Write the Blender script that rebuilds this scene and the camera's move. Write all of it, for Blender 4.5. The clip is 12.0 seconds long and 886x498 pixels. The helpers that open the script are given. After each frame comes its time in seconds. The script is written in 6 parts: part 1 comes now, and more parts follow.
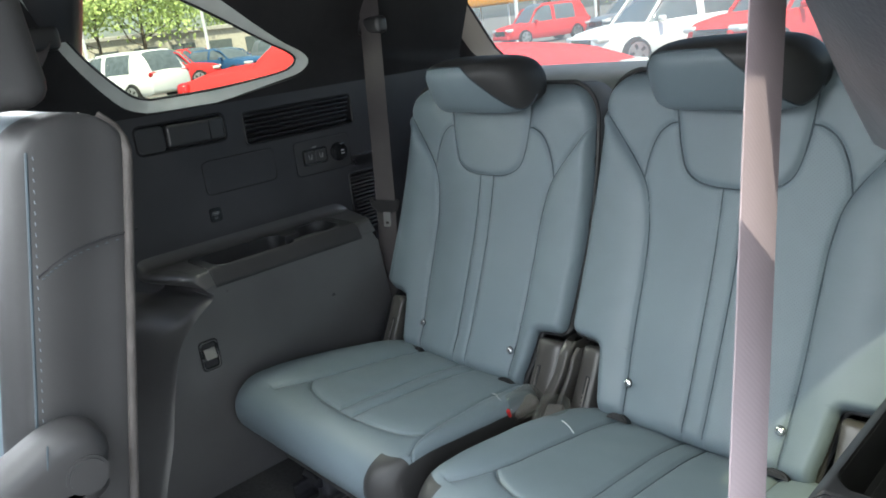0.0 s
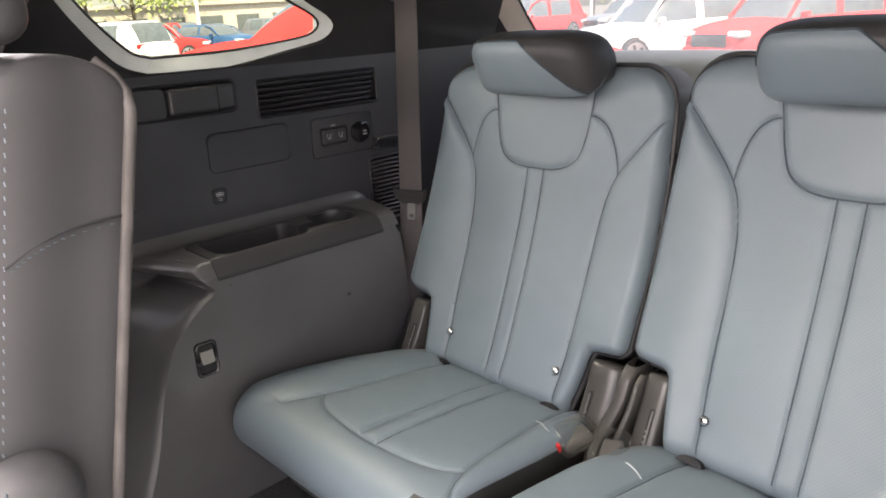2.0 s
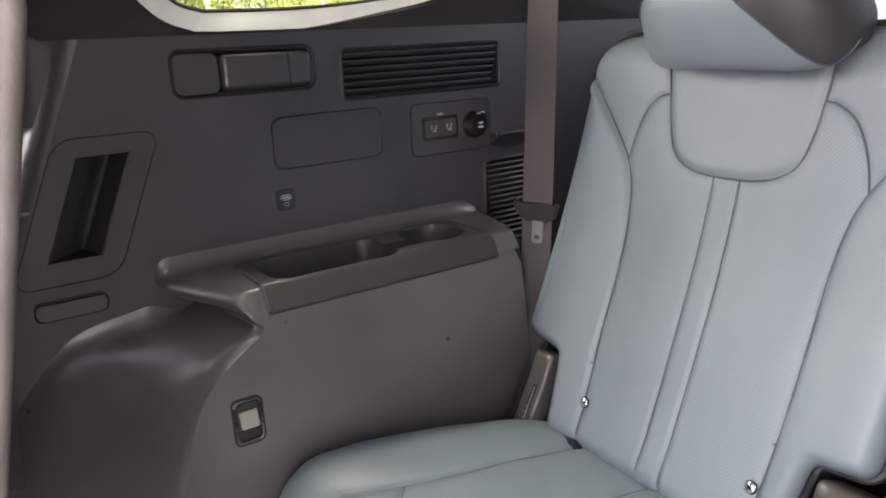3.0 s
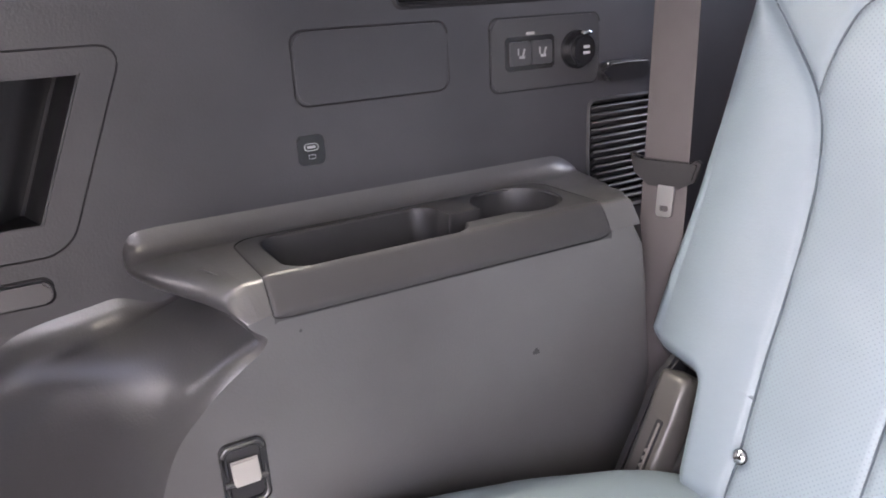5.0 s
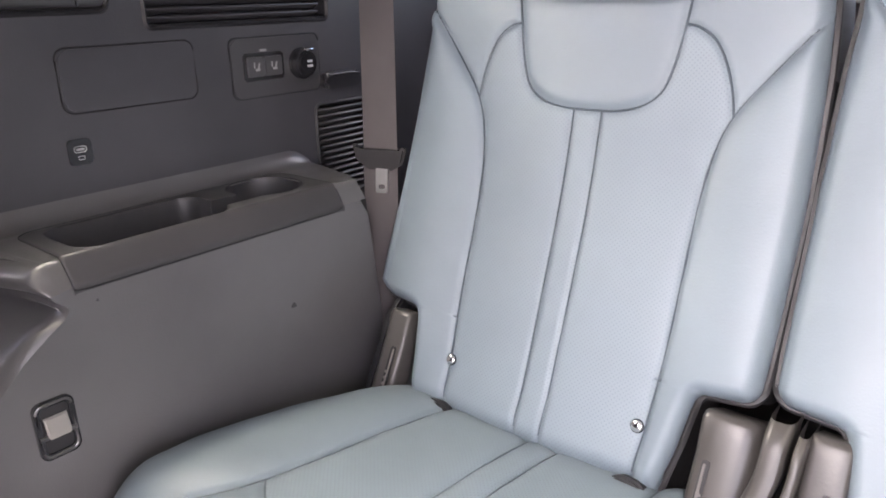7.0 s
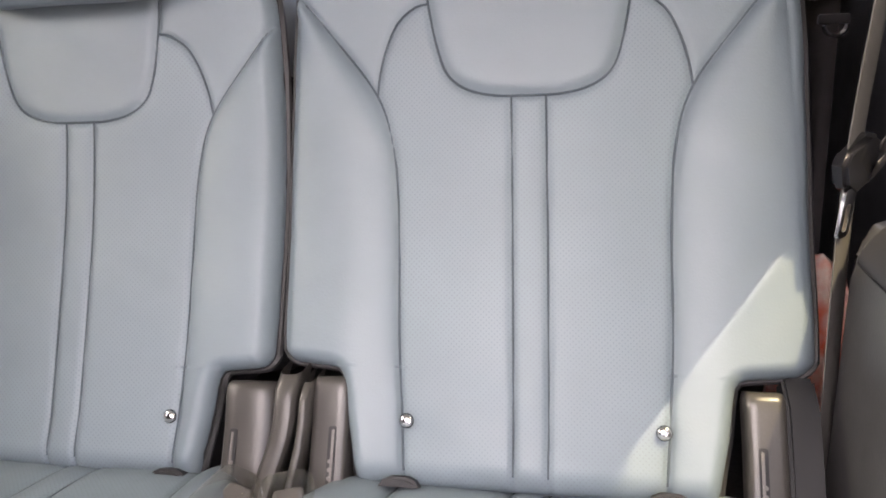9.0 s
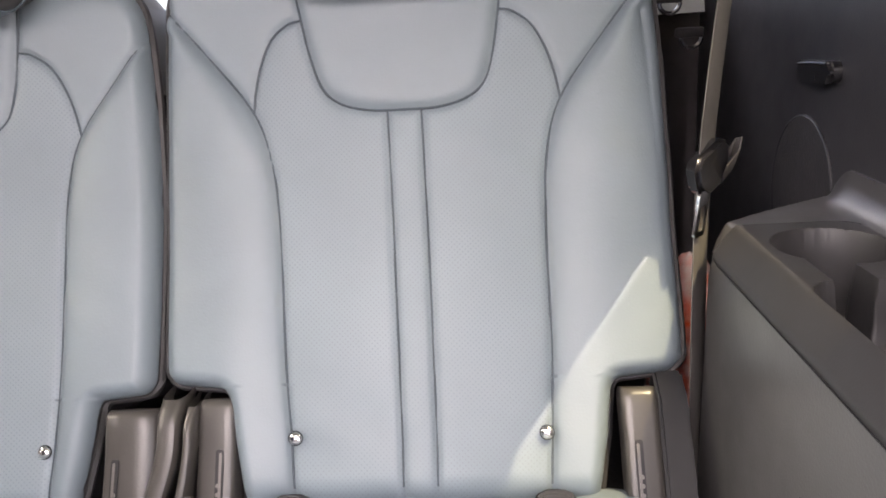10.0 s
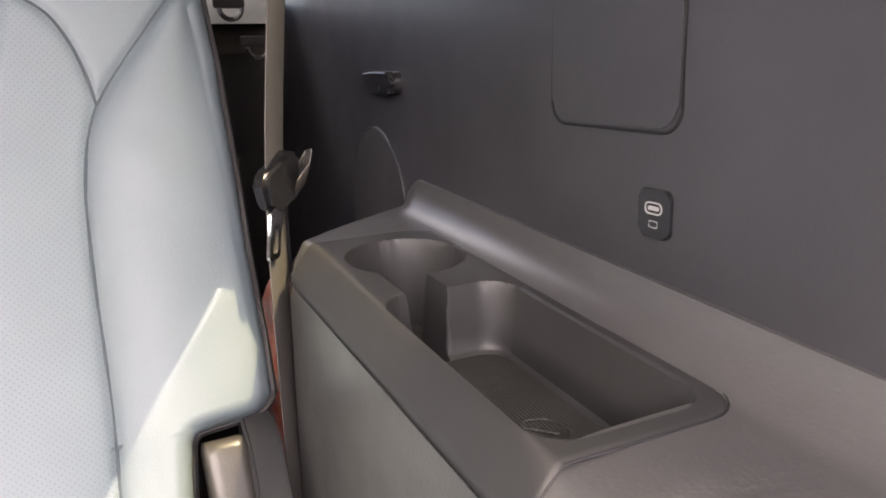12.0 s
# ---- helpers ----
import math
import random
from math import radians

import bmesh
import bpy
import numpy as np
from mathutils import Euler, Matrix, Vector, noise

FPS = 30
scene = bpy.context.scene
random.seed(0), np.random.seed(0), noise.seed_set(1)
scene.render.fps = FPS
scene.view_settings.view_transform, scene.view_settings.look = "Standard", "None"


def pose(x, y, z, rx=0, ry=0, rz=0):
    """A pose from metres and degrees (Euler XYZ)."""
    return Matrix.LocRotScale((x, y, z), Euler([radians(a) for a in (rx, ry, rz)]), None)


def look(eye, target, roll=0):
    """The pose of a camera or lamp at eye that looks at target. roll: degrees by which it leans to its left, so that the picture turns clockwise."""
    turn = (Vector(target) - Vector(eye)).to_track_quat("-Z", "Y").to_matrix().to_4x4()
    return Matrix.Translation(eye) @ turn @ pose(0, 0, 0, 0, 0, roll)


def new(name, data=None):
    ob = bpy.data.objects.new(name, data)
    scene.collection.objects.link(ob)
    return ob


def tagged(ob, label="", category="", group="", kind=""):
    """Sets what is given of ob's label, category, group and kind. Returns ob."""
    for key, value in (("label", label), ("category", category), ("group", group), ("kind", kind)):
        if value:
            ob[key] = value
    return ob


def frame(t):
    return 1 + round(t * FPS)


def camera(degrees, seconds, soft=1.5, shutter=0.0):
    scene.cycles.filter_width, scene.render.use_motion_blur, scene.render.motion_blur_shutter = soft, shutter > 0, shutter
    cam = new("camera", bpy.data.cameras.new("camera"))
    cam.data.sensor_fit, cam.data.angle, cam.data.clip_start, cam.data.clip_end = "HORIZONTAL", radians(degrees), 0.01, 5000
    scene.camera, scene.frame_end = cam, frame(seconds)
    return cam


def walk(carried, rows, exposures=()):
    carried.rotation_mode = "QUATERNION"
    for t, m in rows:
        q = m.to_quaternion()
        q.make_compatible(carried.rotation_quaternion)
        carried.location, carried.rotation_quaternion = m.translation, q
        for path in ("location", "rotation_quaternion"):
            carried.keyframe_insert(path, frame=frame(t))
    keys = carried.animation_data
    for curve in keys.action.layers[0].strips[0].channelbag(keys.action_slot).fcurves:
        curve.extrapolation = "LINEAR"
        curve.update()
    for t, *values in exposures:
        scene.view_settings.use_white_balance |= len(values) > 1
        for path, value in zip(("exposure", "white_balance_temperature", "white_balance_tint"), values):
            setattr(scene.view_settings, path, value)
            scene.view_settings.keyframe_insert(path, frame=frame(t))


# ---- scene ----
cam = camera(61.7, 12.0, soft=1.8)
PATH = [
    (0, (0.714, -0.862, 1.489), (-0.725, 0.4, 0.908), -6.7),
    (0.5, (0.674, -0.876, 1.511), (-0.694, 0.419, 0.838), -6.2),
    (1, (0.647, -0.874, 1.508), (-0.67, 0.456, 0.803), -5.1),
    (1.5, (0.619, -0.871, 1.494), (-0.712, 0.463, 0.823), -4.1),
    (2, (0.521, -0.813, 1.458), (-0.879, 0.479, 0.851), -3.2),
    (2.5, (0.385, -0.711, 1.41), (-1.122, 0.481, 0.853), -2.8),
    (3, (0.248, -0.609, 1.376), (-1.345, 0.466, 0.821), -2.6),
    (3.5, (0.15, -0.527, 1.354), (-1.495, 0.456, 0.782), -2.6),
    (3.7, (0.124, -0.509, 1.346), (-1.531, 0.442, 0.749), -2.8),
    (5.3, (-0.004, -0.466, 1.303), (-1.665, 0.438, 0.652), -3.1),
    (5.5, (-0.002, -0.465, 1.301), (-1.65, 0.462, 0.65), -3.2),
    (6, (0.018, -0.483, 1.305), (-1.546, 0.578, 0.652), -2.6),
    (6.5, (0.09, -0.534, 1.315), (-1.351, 0.701, 0.683), -2.2),
    (7, (0.138, -0.599, 1.328), (-1.072, 0.855, 0.677), -1.4),
    (7.5, (0.173, -0.611, 1.336), (-0.771, 1.011, 0.643), -1.6),
    (7.7, (0.185, -0.606, 1.328), (-0.655, 1.074, 0.639), -1.8),
    (9.3, (0.299, -0.603, 1.264), (-0.018, 1.304, 0.751), -3.1),
    (9.5, (0.303, -0.604, 1.267), (0.026, 1.308, 0.746), -3.3),
    (10, (0.31, -0.608, 1.27), (0.176, 1.322, 0.76), -3.4),
    (10.5, (0.315, -0.604, 1.265), (0.464, 1.323, 0.751), -2.9),
    (11, (0.329, -0.579, 1.265), (0.749, 1.306, 0.746), -2.7),
    (11.5, (0.349, -0.552, 1.257), (1.017, 1.263, 0.747), -2.2),
    (12, (0.367, -0.533, 1.249), (1.203, 1.217, 0.76), -1.6),
]
EXPOSURES = [(0.0, 0.96, 5950, 5), (0.5, 1.34, 6300, 10), (1.0, 1.50, 6400, 12), (1.5, 1.54, 6700, 16), (2.5, 1.62, 6950, 20), (3.5, 2.36, 6700, 22), (5.5, 2.88, 6550, 25), (7.5, 2.24, 6750, 25), (9.5, 1.84, 6950, 25), (12.0, 2.19, 7150, 25)]
walk(cam, [(t, look(eye, target, roll)) for t, eye, target, roll in PATH], EXPOSURES)

# ---------------------------------------------------------------- light
SUN_TO = Vector((0.435, -0.29, 1.0)).normalized()
world = bpy.data.worlds.new("sky")
scene.world = world
world.use_nodes = True
wn = world.node_tree.nodes
sky = wn.new("ShaderNodeTexSky")
sky.sky_type = "NISHITA"
sky.sun_disc = False
sky.sun_elevation = math.asin(SUN_TO.z)
sky.sun_rotation = math.atan2(SUN_TO.x, SUN_TO.y)
sky.dust_density = 2.5
wn["Background"].inputs["Strength"].default_value = 0.15
world.node_tree.links.new(sky.outputs[0], wn["Background"].inputs["Color"])
sun_data = bpy.data.lights.new("sun", "SUN")
sun_data.energy, sun_data.angle, sun_data.color = 5.0, radians(0.5), (1.0, 0.89, 0.69)
sun = new("sun", sun_data)
sun.matrix_world = look(SUN_TO * 20, (0, 0, 0))


def opening_light(name, eye, target, wide, tall, power, color=(1.0, 0.97, 0.94)):
    """Area lamp for daylight through a door, window or an assumed roof opening."""
    d = bpy.data.lights.new(name, "AREA")
    d.shape, d.size, d.size_y, d.energy, d.color = "RECTANGLE", wide, tall, power, color
    ob = new(name, d)
    ob.matrix_world = look(eye, target)
    return ob


opening_light("door_opening_light", (0.98, -1.12, 0.95), (-0.2, -0.3, 0.88), 1.0, 0.95, 6.0)
opening_light("door_sky_light", (1.55, -1.0, 2.15), (0.0, -0.35, 0.95), 1.4, 1.1, 17.0, (0.97, 0.985, 1.0))
# added overhead fill for cushions and decks; the roof opening is only assumed
opening_light("overhead_fill_light", (0.0, -1.08, 1.72), (0.0, -0.95, 0.0), 0.78, 1.12, 19.0, (1.0, 0.985, 0.965))
opening_light("windscreen_light", (0.0, -2.2, 1.45), (0.0, 0.0, 1.1), 1.3, 0.5, 0.8)
opening_light("door_window_light", (-1.05, -1.25, 1.56), (0.5, -0.1, 1.02), 0.86, 0.50, 17.0)
for side in (-1, 1):
    opening_light("quarter_window_light", (side * 1.9, -0.26, 2.15), (side * -0.5, -0.24, 1.08), 0.9, 0.6, 10.0 if side > 0 else 26.0)
    opening_light("side_sky_light", (side * 1.15, -0.25, 2.15), (side * -0.1, -0.2, 1.05), 0.9, 0.6, 15.0)
    opening_light("high_sky_light", (side * 0.78, -0.32, 1.97), (side * 0.55, -0.32, 1.1), 0.75, 0.22, 6.0 if side > 0 else 3.0)
opening_light("rear_window_light", (0.0, 1.25, 2.35), (0.0, 0.0, 1.05), 1.3, 0.7, 7.0)


# ---------------------------------------------------------------- materials
def mat(name, color, rough=0.5, metal=0.0, vary=0.12, scale=6.0, grain=0.0, grain_scale=900.0, spec=0.5, rough_vary=0.08, coat=0.0, second=None):
    """A surface with slow blotches and a fine grain; second: the colour that the blotches lean to."""
    m = bpy.data.materials.new(name)
    m.use_nodes = True
    nt = m.node_tree
    n, l = nt.nodes, nt.links
    b = n["Principled BSDF"]
    b.inputs["Metallic"].default_value = metal
    b.inputs["Specular IOR Level"].default_value = spec
    b.inputs["Coat Weight"].default_value = coat
    co = n.new("ShaderNodeTexCoord")
    slow = n.new("ShaderNodeTexNoise")
    slow.inputs["Scale"].default_value, slow.inputs["Detail"].default_value = scale, 5.0
    l.new(co.outputs["Object"], slow.inputs["Vector"])
    mix = n.new("ShaderNodeMix")
    mix.data_type = "RGBA"
    other = second or tuple(c * (1 - 2 * vary) for c in color)
    light = tuple(min(1.0, c * (1 + vary)) for c in color)
    mix.inputs["A"].default_value = (*light, 1)
    mix.inputs["B"].default_value = (*other, 1)
    ramp = n.new("ShaderNodeMapRange")
    ramp.inputs["From Min"].default_value, ramp.inputs["From Max"].default_value = 0.3, 0.7
    l.new(slow.outputs["Fac"], ramp.inputs["Value"])
    l.new(ramp.outputs["Result"], mix.inputs["Factor"])
    l.new(mix.outputs["Result"], b.inputs["Base Color"])
    rr = n.new("ShaderNodeMapRange")
    rr.inputs["To Min"].default_value, rr.inputs["To Max"].default_value = max(0.02, rough - rough_vary), min(1.0, rough + rough_vary)
    fine = n.new("ShaderNodeTexNoise")
    fine.inputs["Scale"].default_value, fine.inputs["Detail"].default_value = scale * 7, 4.0
    l.new(co.outputs["Object"], fine.inputs["Vector"])
    l.new(fine.outputs["Fac"], rr.inputs["Value"])
    l.new(rr.outputs["Result"], b.inputs["Roughness"])
    if grain:
        v = n.new("ShaderNodeTexNoise")
        v.inputs["Scale"].default_value, v.inputs["Detail"].default_value = grain_scale * 0.45, 1.0
        l.new(co.outputs["Object"], v.inputs["Vector"])
        bump = n.new("ShaderNodeBump")
        bump.inputs["Strength"].default_value, bump.inputs["Distance"].default_value = grain, 0.0006
        l.new(v.outputs["Fac"], bump.inputs["Height"])
        l.new(bump.outputs["Normal"], b.inputs["Normal"])
    return m


def perforated(name, color, pitch=0.0036):
    """Leather pierced by a staggered grid of fine holes, laid out on the UV map in metres."""
    m = mat(name, color, 0.5, grain=0.0, vary=0.05)
    nt = m.node_tree
    n, l = nt.nodes, nt.links
    b = n["Principled BSDF"]
    uv = n.new("ShaderNodeUVMap")
    mp = n.new("ShaderNodeMapping")
    mp.inputs["Rotation"].default_value[2] = radians(45)
    mp.inputs["Scale"].default_value = (1 / pitch, 1 / pitch, 1)
    l.new(uv.outputs["UV"], mp.inputs["Vector"])
    fr = n.new("ShaderNodeVectorMath")
    fr.operation = "FRACTION"
    l.new(mp.outputs["Vector"], fr.inputs[0])
    sub = n.new("ShaderNodeVectorMath")
    sub.operation = "DISTANCE"
    sub.inputs[1].default_value = (0.5, 0.5, 0.0)
    l.new(fr.outputs["Vector"], sub.inputs[0])
    hole = n.new("ShaderNodeMapRange")
    hole.inputs["From Min"].default_value, hole.inputs["From Max"].default_value = 0.13, 0.24
    l.new(sub.outputs["Value"], hole.inputs["Value"])
    old = b.inputs["Base Color"].links[0].from_socket
    mix = n.new("ShaderNodeMix")
    mix.data_type = "RGBA"
    mix.inputs["A"].default_value = (color[0] * 0.80, color[1] * 0.80, color[2] * 0.81, 1)
    l.new(hole.outputs["Result"], mix.inputs["Factor"])
    l.new(old, mix.inputs["B"])
    l.new(mix.outputs["Result"], b.inputs["Base Color"])
    bump = n.new("ShaderNodeBump")
    bump.inputs["Strength"].default_value, bump.inputs["Distance"].default_value = 0.15, 0.0005
    l.new(hole.outputs["Result"], bump.inputs["Height"])
    l.new(bump.outputs["Normal"], b.inputs["Normal"])
    return m


def woven(name, color, size=0.0016, rough=0.75):
    """Seat-belt webbing: fine diagonal ribs."""
    m = mat(name, color, rough, vary=0.05)
    n, l = m.node_tree.nodes, m.node_tree.links
    w = n.new("ShaderNodeTexWave")
    w.wave_type, w.bands_direction = "BANDS", "DIAGONAL"
    w.inputs["Scale"].default_value = 0.3 / size
    co = n.new("ShaderNodeTexCoord")
    l.new(co.outputs["Object"], w.inputs["Vector"])
    bump = n.new("ShaderNodeBump")
    bump.inputs["Strength"].default_value, bump.inputs["Distance"].default_value = 0.12, 0.0003
    l.new(w.outputs["Fac"], bump.inputs["Height"])
    l.new(bump.outputs["Normal"], n["Principled BSDF"].inputs["Normal"])
    return m


def glass(name, tint=(0.9, 0.95, 0.93), haze=0.0):
    m = bpy.data.materials.new(name)
    m.use_nodes = True
    n, l = m.node_tree.nodes, m.node_tree.links
    n.remove(n["Principled BSDF"])
    clear, shine, mix, fres = n.new("ShaderNodeBsdfTransparent"), n.new("ShaderNodeBsdfGlossy"), n.new("ShaderNodeMixShader"), n.new("ShaderNodeLayerWeight")
    clear.inputs["Color"].default_value = (*tint, 1)
    shine.inputs["Roughness"].default_value = 0.02
    steep, gloss = n.new("ShaderNodeMath"), n.new("ShaderNodeMath")
    steep.operation, gloss.operation = "POWER", "MULTIPLY_ADD"
    fres.inputs["Blend"].default_value = 0.5
    steep.inputs[1].default_value, gloss.inputs[1].default_value, gloss.inputs[2].default_value = 4.0, 0.7, 0.04
    l.new(fres.outputs["Facing"], steep.inputs[0])
    l.new(steep.outputs[0], gloss.inputs[0])
    l.new(gloss.outputs[0], mix.inputs[0])
    l.new(clear.outputs[0], mix.inputs[1])
    l.new(shine.outputs[0], mix.inputs[2])
    # white translucent share laid over the clear glass as a pale haze
    if haze:
        film, veil = n.new("ShaderNodeBsdfTranslucent"), n.new("ShaderNodeMixShader")
        film.inputs["Color"].default_value = (0.9, 0.88, 0.84, 1)
        veil.inputs[0].default_value = haze
        l.new(mix.outputs[0], veil.inputs[1])
        l.new(film.outputs[0], veil.inputs[2])
        l.new(veil.outputs[0], n["Material Output"].inputs[0])
    else:
        l.new(mix.outputs[0], n["Material Output"].inputs[0])
    return m


BLUE = (0.145, 0.179, 0.205)
LEATHER = mat("blue_grey_leather", BLUE, 0.46, vary=0.06, scale=4, grain=0.25, grain_scale=1100)
PERFO = perforated("perforated_blue_leather", tuple(c * 1.06 for c in BLUE))
SEAM = mat("seam_thread", (0.045, 0.062, 0.076), 0.6)
STITCH = mat("grey_thread", (0.14, 0.16, 0.18), 0.7)
SEAM_LIGHT = mat("pale_thread", (0.11, 0.135, 0.155), 0.6)
BLACK_LEATHER = mat("black_leather", (0.032, 0.0312, 0.032), 0.5, spec=0.4, vary=0.1, grain=0.14, grain_scale=1600)
WELT = mat("grey_brown_welt", (0.070, 0.062, 0.058), 0.8, vary=0.15, scale=30, grain=0.6, grain_scale=700)
PLASTIC = mat("black_grained_plastic", (0.035, 0.035, 0.039), 0.37, vary=0.28, scale=5.0, rough_vary=0.09, grain=0.24, grain_scale=1050, second=(0.024, 0.024, 0.028), spec=0.5)
CONSOLE = mat("dark_grey_grained_plastic", (0.060, 0.0590, 0.0605), 0.32, vary=0.25, scale=5.0, rough_vary=0.09, grain=0.24, grain_scale=1050, second=(0.046, 0.044, 0.046), spec=0.8)
PLASTIC_SMOOTH = mat("black_satin_plastic", (0.030, 0.0295, 0.032), 0.36, spec=0.7, vary=0.14, scale=4, grain=0.1, grain_scale=1500)
LINER = mat("black_tray_plastic", (0.030, 0.029, 0.031), 0.46, spec=0.5, vary=0.14, scale=4, grain=0.1, grain_scale=1500)
PLASTIC_SATIN = mat("black_moulded_plastic", (0.014, 0.014, 0.016), 0.30, grain=0.1, spec=0.7)
PLASTIC_GLOSS = mat("black_gloss_plastic", (0.012, 0.012, 0.014), 0.18)
BRACKET = mat("grey_brown_plastic", (0.050, 0.046, 0.043), 0.34, vary=0.1, grain=0.2)
PILLAR_BLACK = mat("black_pillar_trim", (0.018, 0.017, 0.018), 0.65, vary=0.15, grain=0.3, spec=0.3)
FELT = mat("black_felt", (0.012, 0.010, 0.011), 0.95, vary=0.2, scale=40)
BACK_PANEL = mat("grey_back_panel", (0.15, 0.155, 0.16), 0.6, vary=0.08, grain=0.3)
# near-black for seals and joints; also paints the shade inside recesses and slots
DARK = mat("black_trim_and_shade", (0.006, 0.006, 0.008), 0.6)
CARPET = mat("black_carpet", (0.034, 0.033, 0.033), 0.95, vary=0.15, scale=160, grain=1.0, grain_scale=500)
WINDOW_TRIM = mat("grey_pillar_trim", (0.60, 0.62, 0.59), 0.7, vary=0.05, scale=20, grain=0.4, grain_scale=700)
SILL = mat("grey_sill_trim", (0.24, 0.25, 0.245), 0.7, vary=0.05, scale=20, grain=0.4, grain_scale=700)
TAUPE = mat("taupe_pillar_trim", (0.27, 0.24, 0.21), 0.7, vary=0.05, grain=0.4, grain_scale=700)
HEADLINER = mat("headliner_cloth", (0.33, 0.32, 0.30), 0.9, vary=0.05, scale=80, grain=0.6, grain_scale=900)
CHROME = mat("chrome", (0.75, 0.75, 0.75), 0.12, 1.0, vary=0.03)
STEEL = mat("worn_steel", (0.42, 0.40, 0.38), 0.38, 1.0)
TONGUE = mat("bright_steel", (0.36, 0.355, 0.35), 0.36, 0.8)
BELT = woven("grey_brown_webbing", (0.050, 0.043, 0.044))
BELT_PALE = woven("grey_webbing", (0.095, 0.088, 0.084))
# lit copy of the grey webbing: direct daylight is put into the colour
BELT_SUNNY = woven("sunlit_webbing", (0.21, 0.17, 0.18))
WHITE_MARK = mat("white_print", (0.28, 0.28, 0.28), 0.5)
SPEAKER = mat("speaker_mesh", (0.034, 0.033, 0.036), 0.55, grain=0.8, grain_scale=900)
BUCKLE = mat("grey_buckle_plastic", (0.13, 0.12, 0.115), 0.35)
STITCH_PALE = mat("white_thread", (0.42, 0.45, 0.47), 0.7)
RED_PLASTIC = mat("red_plastic", (0.55, 0.03, 0.03), 0.35)
RUBBER = mat("ribbed_rubber", (0.024, 0.023, 0.023), 0.5)
rn, rl = RUBBER.node_tree.nodes, RUBBER.node_tree.links
knurl, knurl_co, knurl_bump = rn.new("ShaderNodeTexVoronoi"), rn.new("ShaderNodeTexCoord"), rn.new("ShaderNodeBump")
knurl.inputs["Scale"].default_value, knurl.inputs["Randomness"].default_value = 420.0, 0.0
knurl_bump.inputs["Strength"].default_value, knurl_bump.inputs["Distance"].default_value = 0.9, 0.001
knurl_bump.invert = True
rl.new(knurl_co.outputs["Object"], knurl.inputs["Vector"])
rl.new(knurl.outputs["Distance"], knurl_bump.inputs["Height"])
rl.new(knurl_bump.outputs["Normal"], rn["Principled BSDF"].inputs["Normal"])
# the translucent share paints the veil of reflections over the rear view
PANE = glass("window_glass", haze=0.20)
WRAP = glass("clear_wrapping", (0.88, 0.87, 0.86), haze=0.14)
# pane of the unseen right window, darkened to dim the sun patch inside
SUN_DIMMER = glass("sun_dimming_glass", (0.36, 0.37, 0.27))
PRIVACY = glass("tinted_glass", (0.86, 0.90, 0.74))


# ---------------------------------------------------------------- mesh helpers
def part(name, data, material, parent=None, label="", smooth=True):
    """Links a bmesh or a mesh as one object under a thing."""
    if isinstance(data, bmesh.types.BMesh):
        me = bpy.data.meshes.new(name)
        bmesh.ops.recalc_face_normals(data, faces=data.faces)
        data.to_mesh(me)
        data.free()
    else:
        me = data
    for m in material if isinstance(material, (list, tuple)) else (material,):
        me.materials.append(m)
    if smooth:
        me.shade_smooth()
        me.set_sharp_from_angle(angle=radians(40))
    ob = new(name, me)
    if parent:
        ob.parent = parent
    return tagged(ob, label)


def thing(name, at=(0, 0, 0), label="", category="", group="", kind=""):
    ob = new(name)
    ob.location = at
    ob.empty_display_size = 0.05
    return tagged(ob, label, category, group, kind)


def under(ob, thing_ob):
    """Hangs ob under a thing whose base is not at the origin, keeping ob where it is."""
    ob.parent = thing_ob
    ob.matrix_parent_inverse = Matrix.Translation(thing_ob.location).inverted()
    return ob


def grid_mesh(name, P, flip=False, uv=None, slot=None, close_u=False):
    """A mesh over the array P[rows, columns, 3]."""
    r, c = P.shape[:2]
    idx = np.arange(r * c).reshape(r, c)
    if close_u:
        a, b = idx[:-1, :], idx[1:, :]
        a2, b2 = np.roll(a, -1, 1), np.roll(b, -1, 1)
    else:
        a, a2, b, b2 = idx[:-1, :-1], idx[:-1, 1:], idx[1:, :-1], idx[1:, 1:]
    q = np.stack([a, a2, b2, b] if not flip else [a, b, b2, a2], -1).reshape(-1, 4)
    me = bpy.data.meshes.new(name)
    me.from_pydata([tuple(v) for v in P.reshape(-1, 3).tolist()], [], q.tolist())
    if uv is not None:
        layer = me.uv_layers.new(name="UVMap")
        loops = np.empty(len(me.loops), dtype=np.int64)
        me.loops.foreach_get("vertex_index", loops)
        layer.data.foreach_set("uv", uv.reshape(-1, 2)[loops].ravel().astype(np.float32))
    if slot is not None:
        me.polygons.foreach_set("material_index", slot.reshape(-1).astype(np.int32))
    me.update()
    return me


def rbox(size, bevel=0.003, segs=3, at=(0, 0, 0), turn=None):
    """A box with rounded edges."""
    bm = bmesh.new()
    bmesh.ops.create_cube(bm, size=1.0)
    for v in bm.verts:
        v.co = Vector((v.co.x * size[0], v.co.y * size[1], v.co.z * size[2]))
    if bevel:
        bmesh.ops.bevel(bm, geom=list(bm.edges), offset=min(bevel, min(size) * 0.49), segments=segs, profile=0.5, affect="EDGES")
    m = Matrix.Translation(at) @ (turn or Matrix())
    bm.transform(m)
    return bm


def join(*bms):
    out = bms[0]
    for b in bms[1:]:
        me = bpy.data.meshes.new("t")
        b.to_mesh(me)
        b.free()
        out.from_mesh(me)
        bpy.data.meshes.remove(me)
    return out


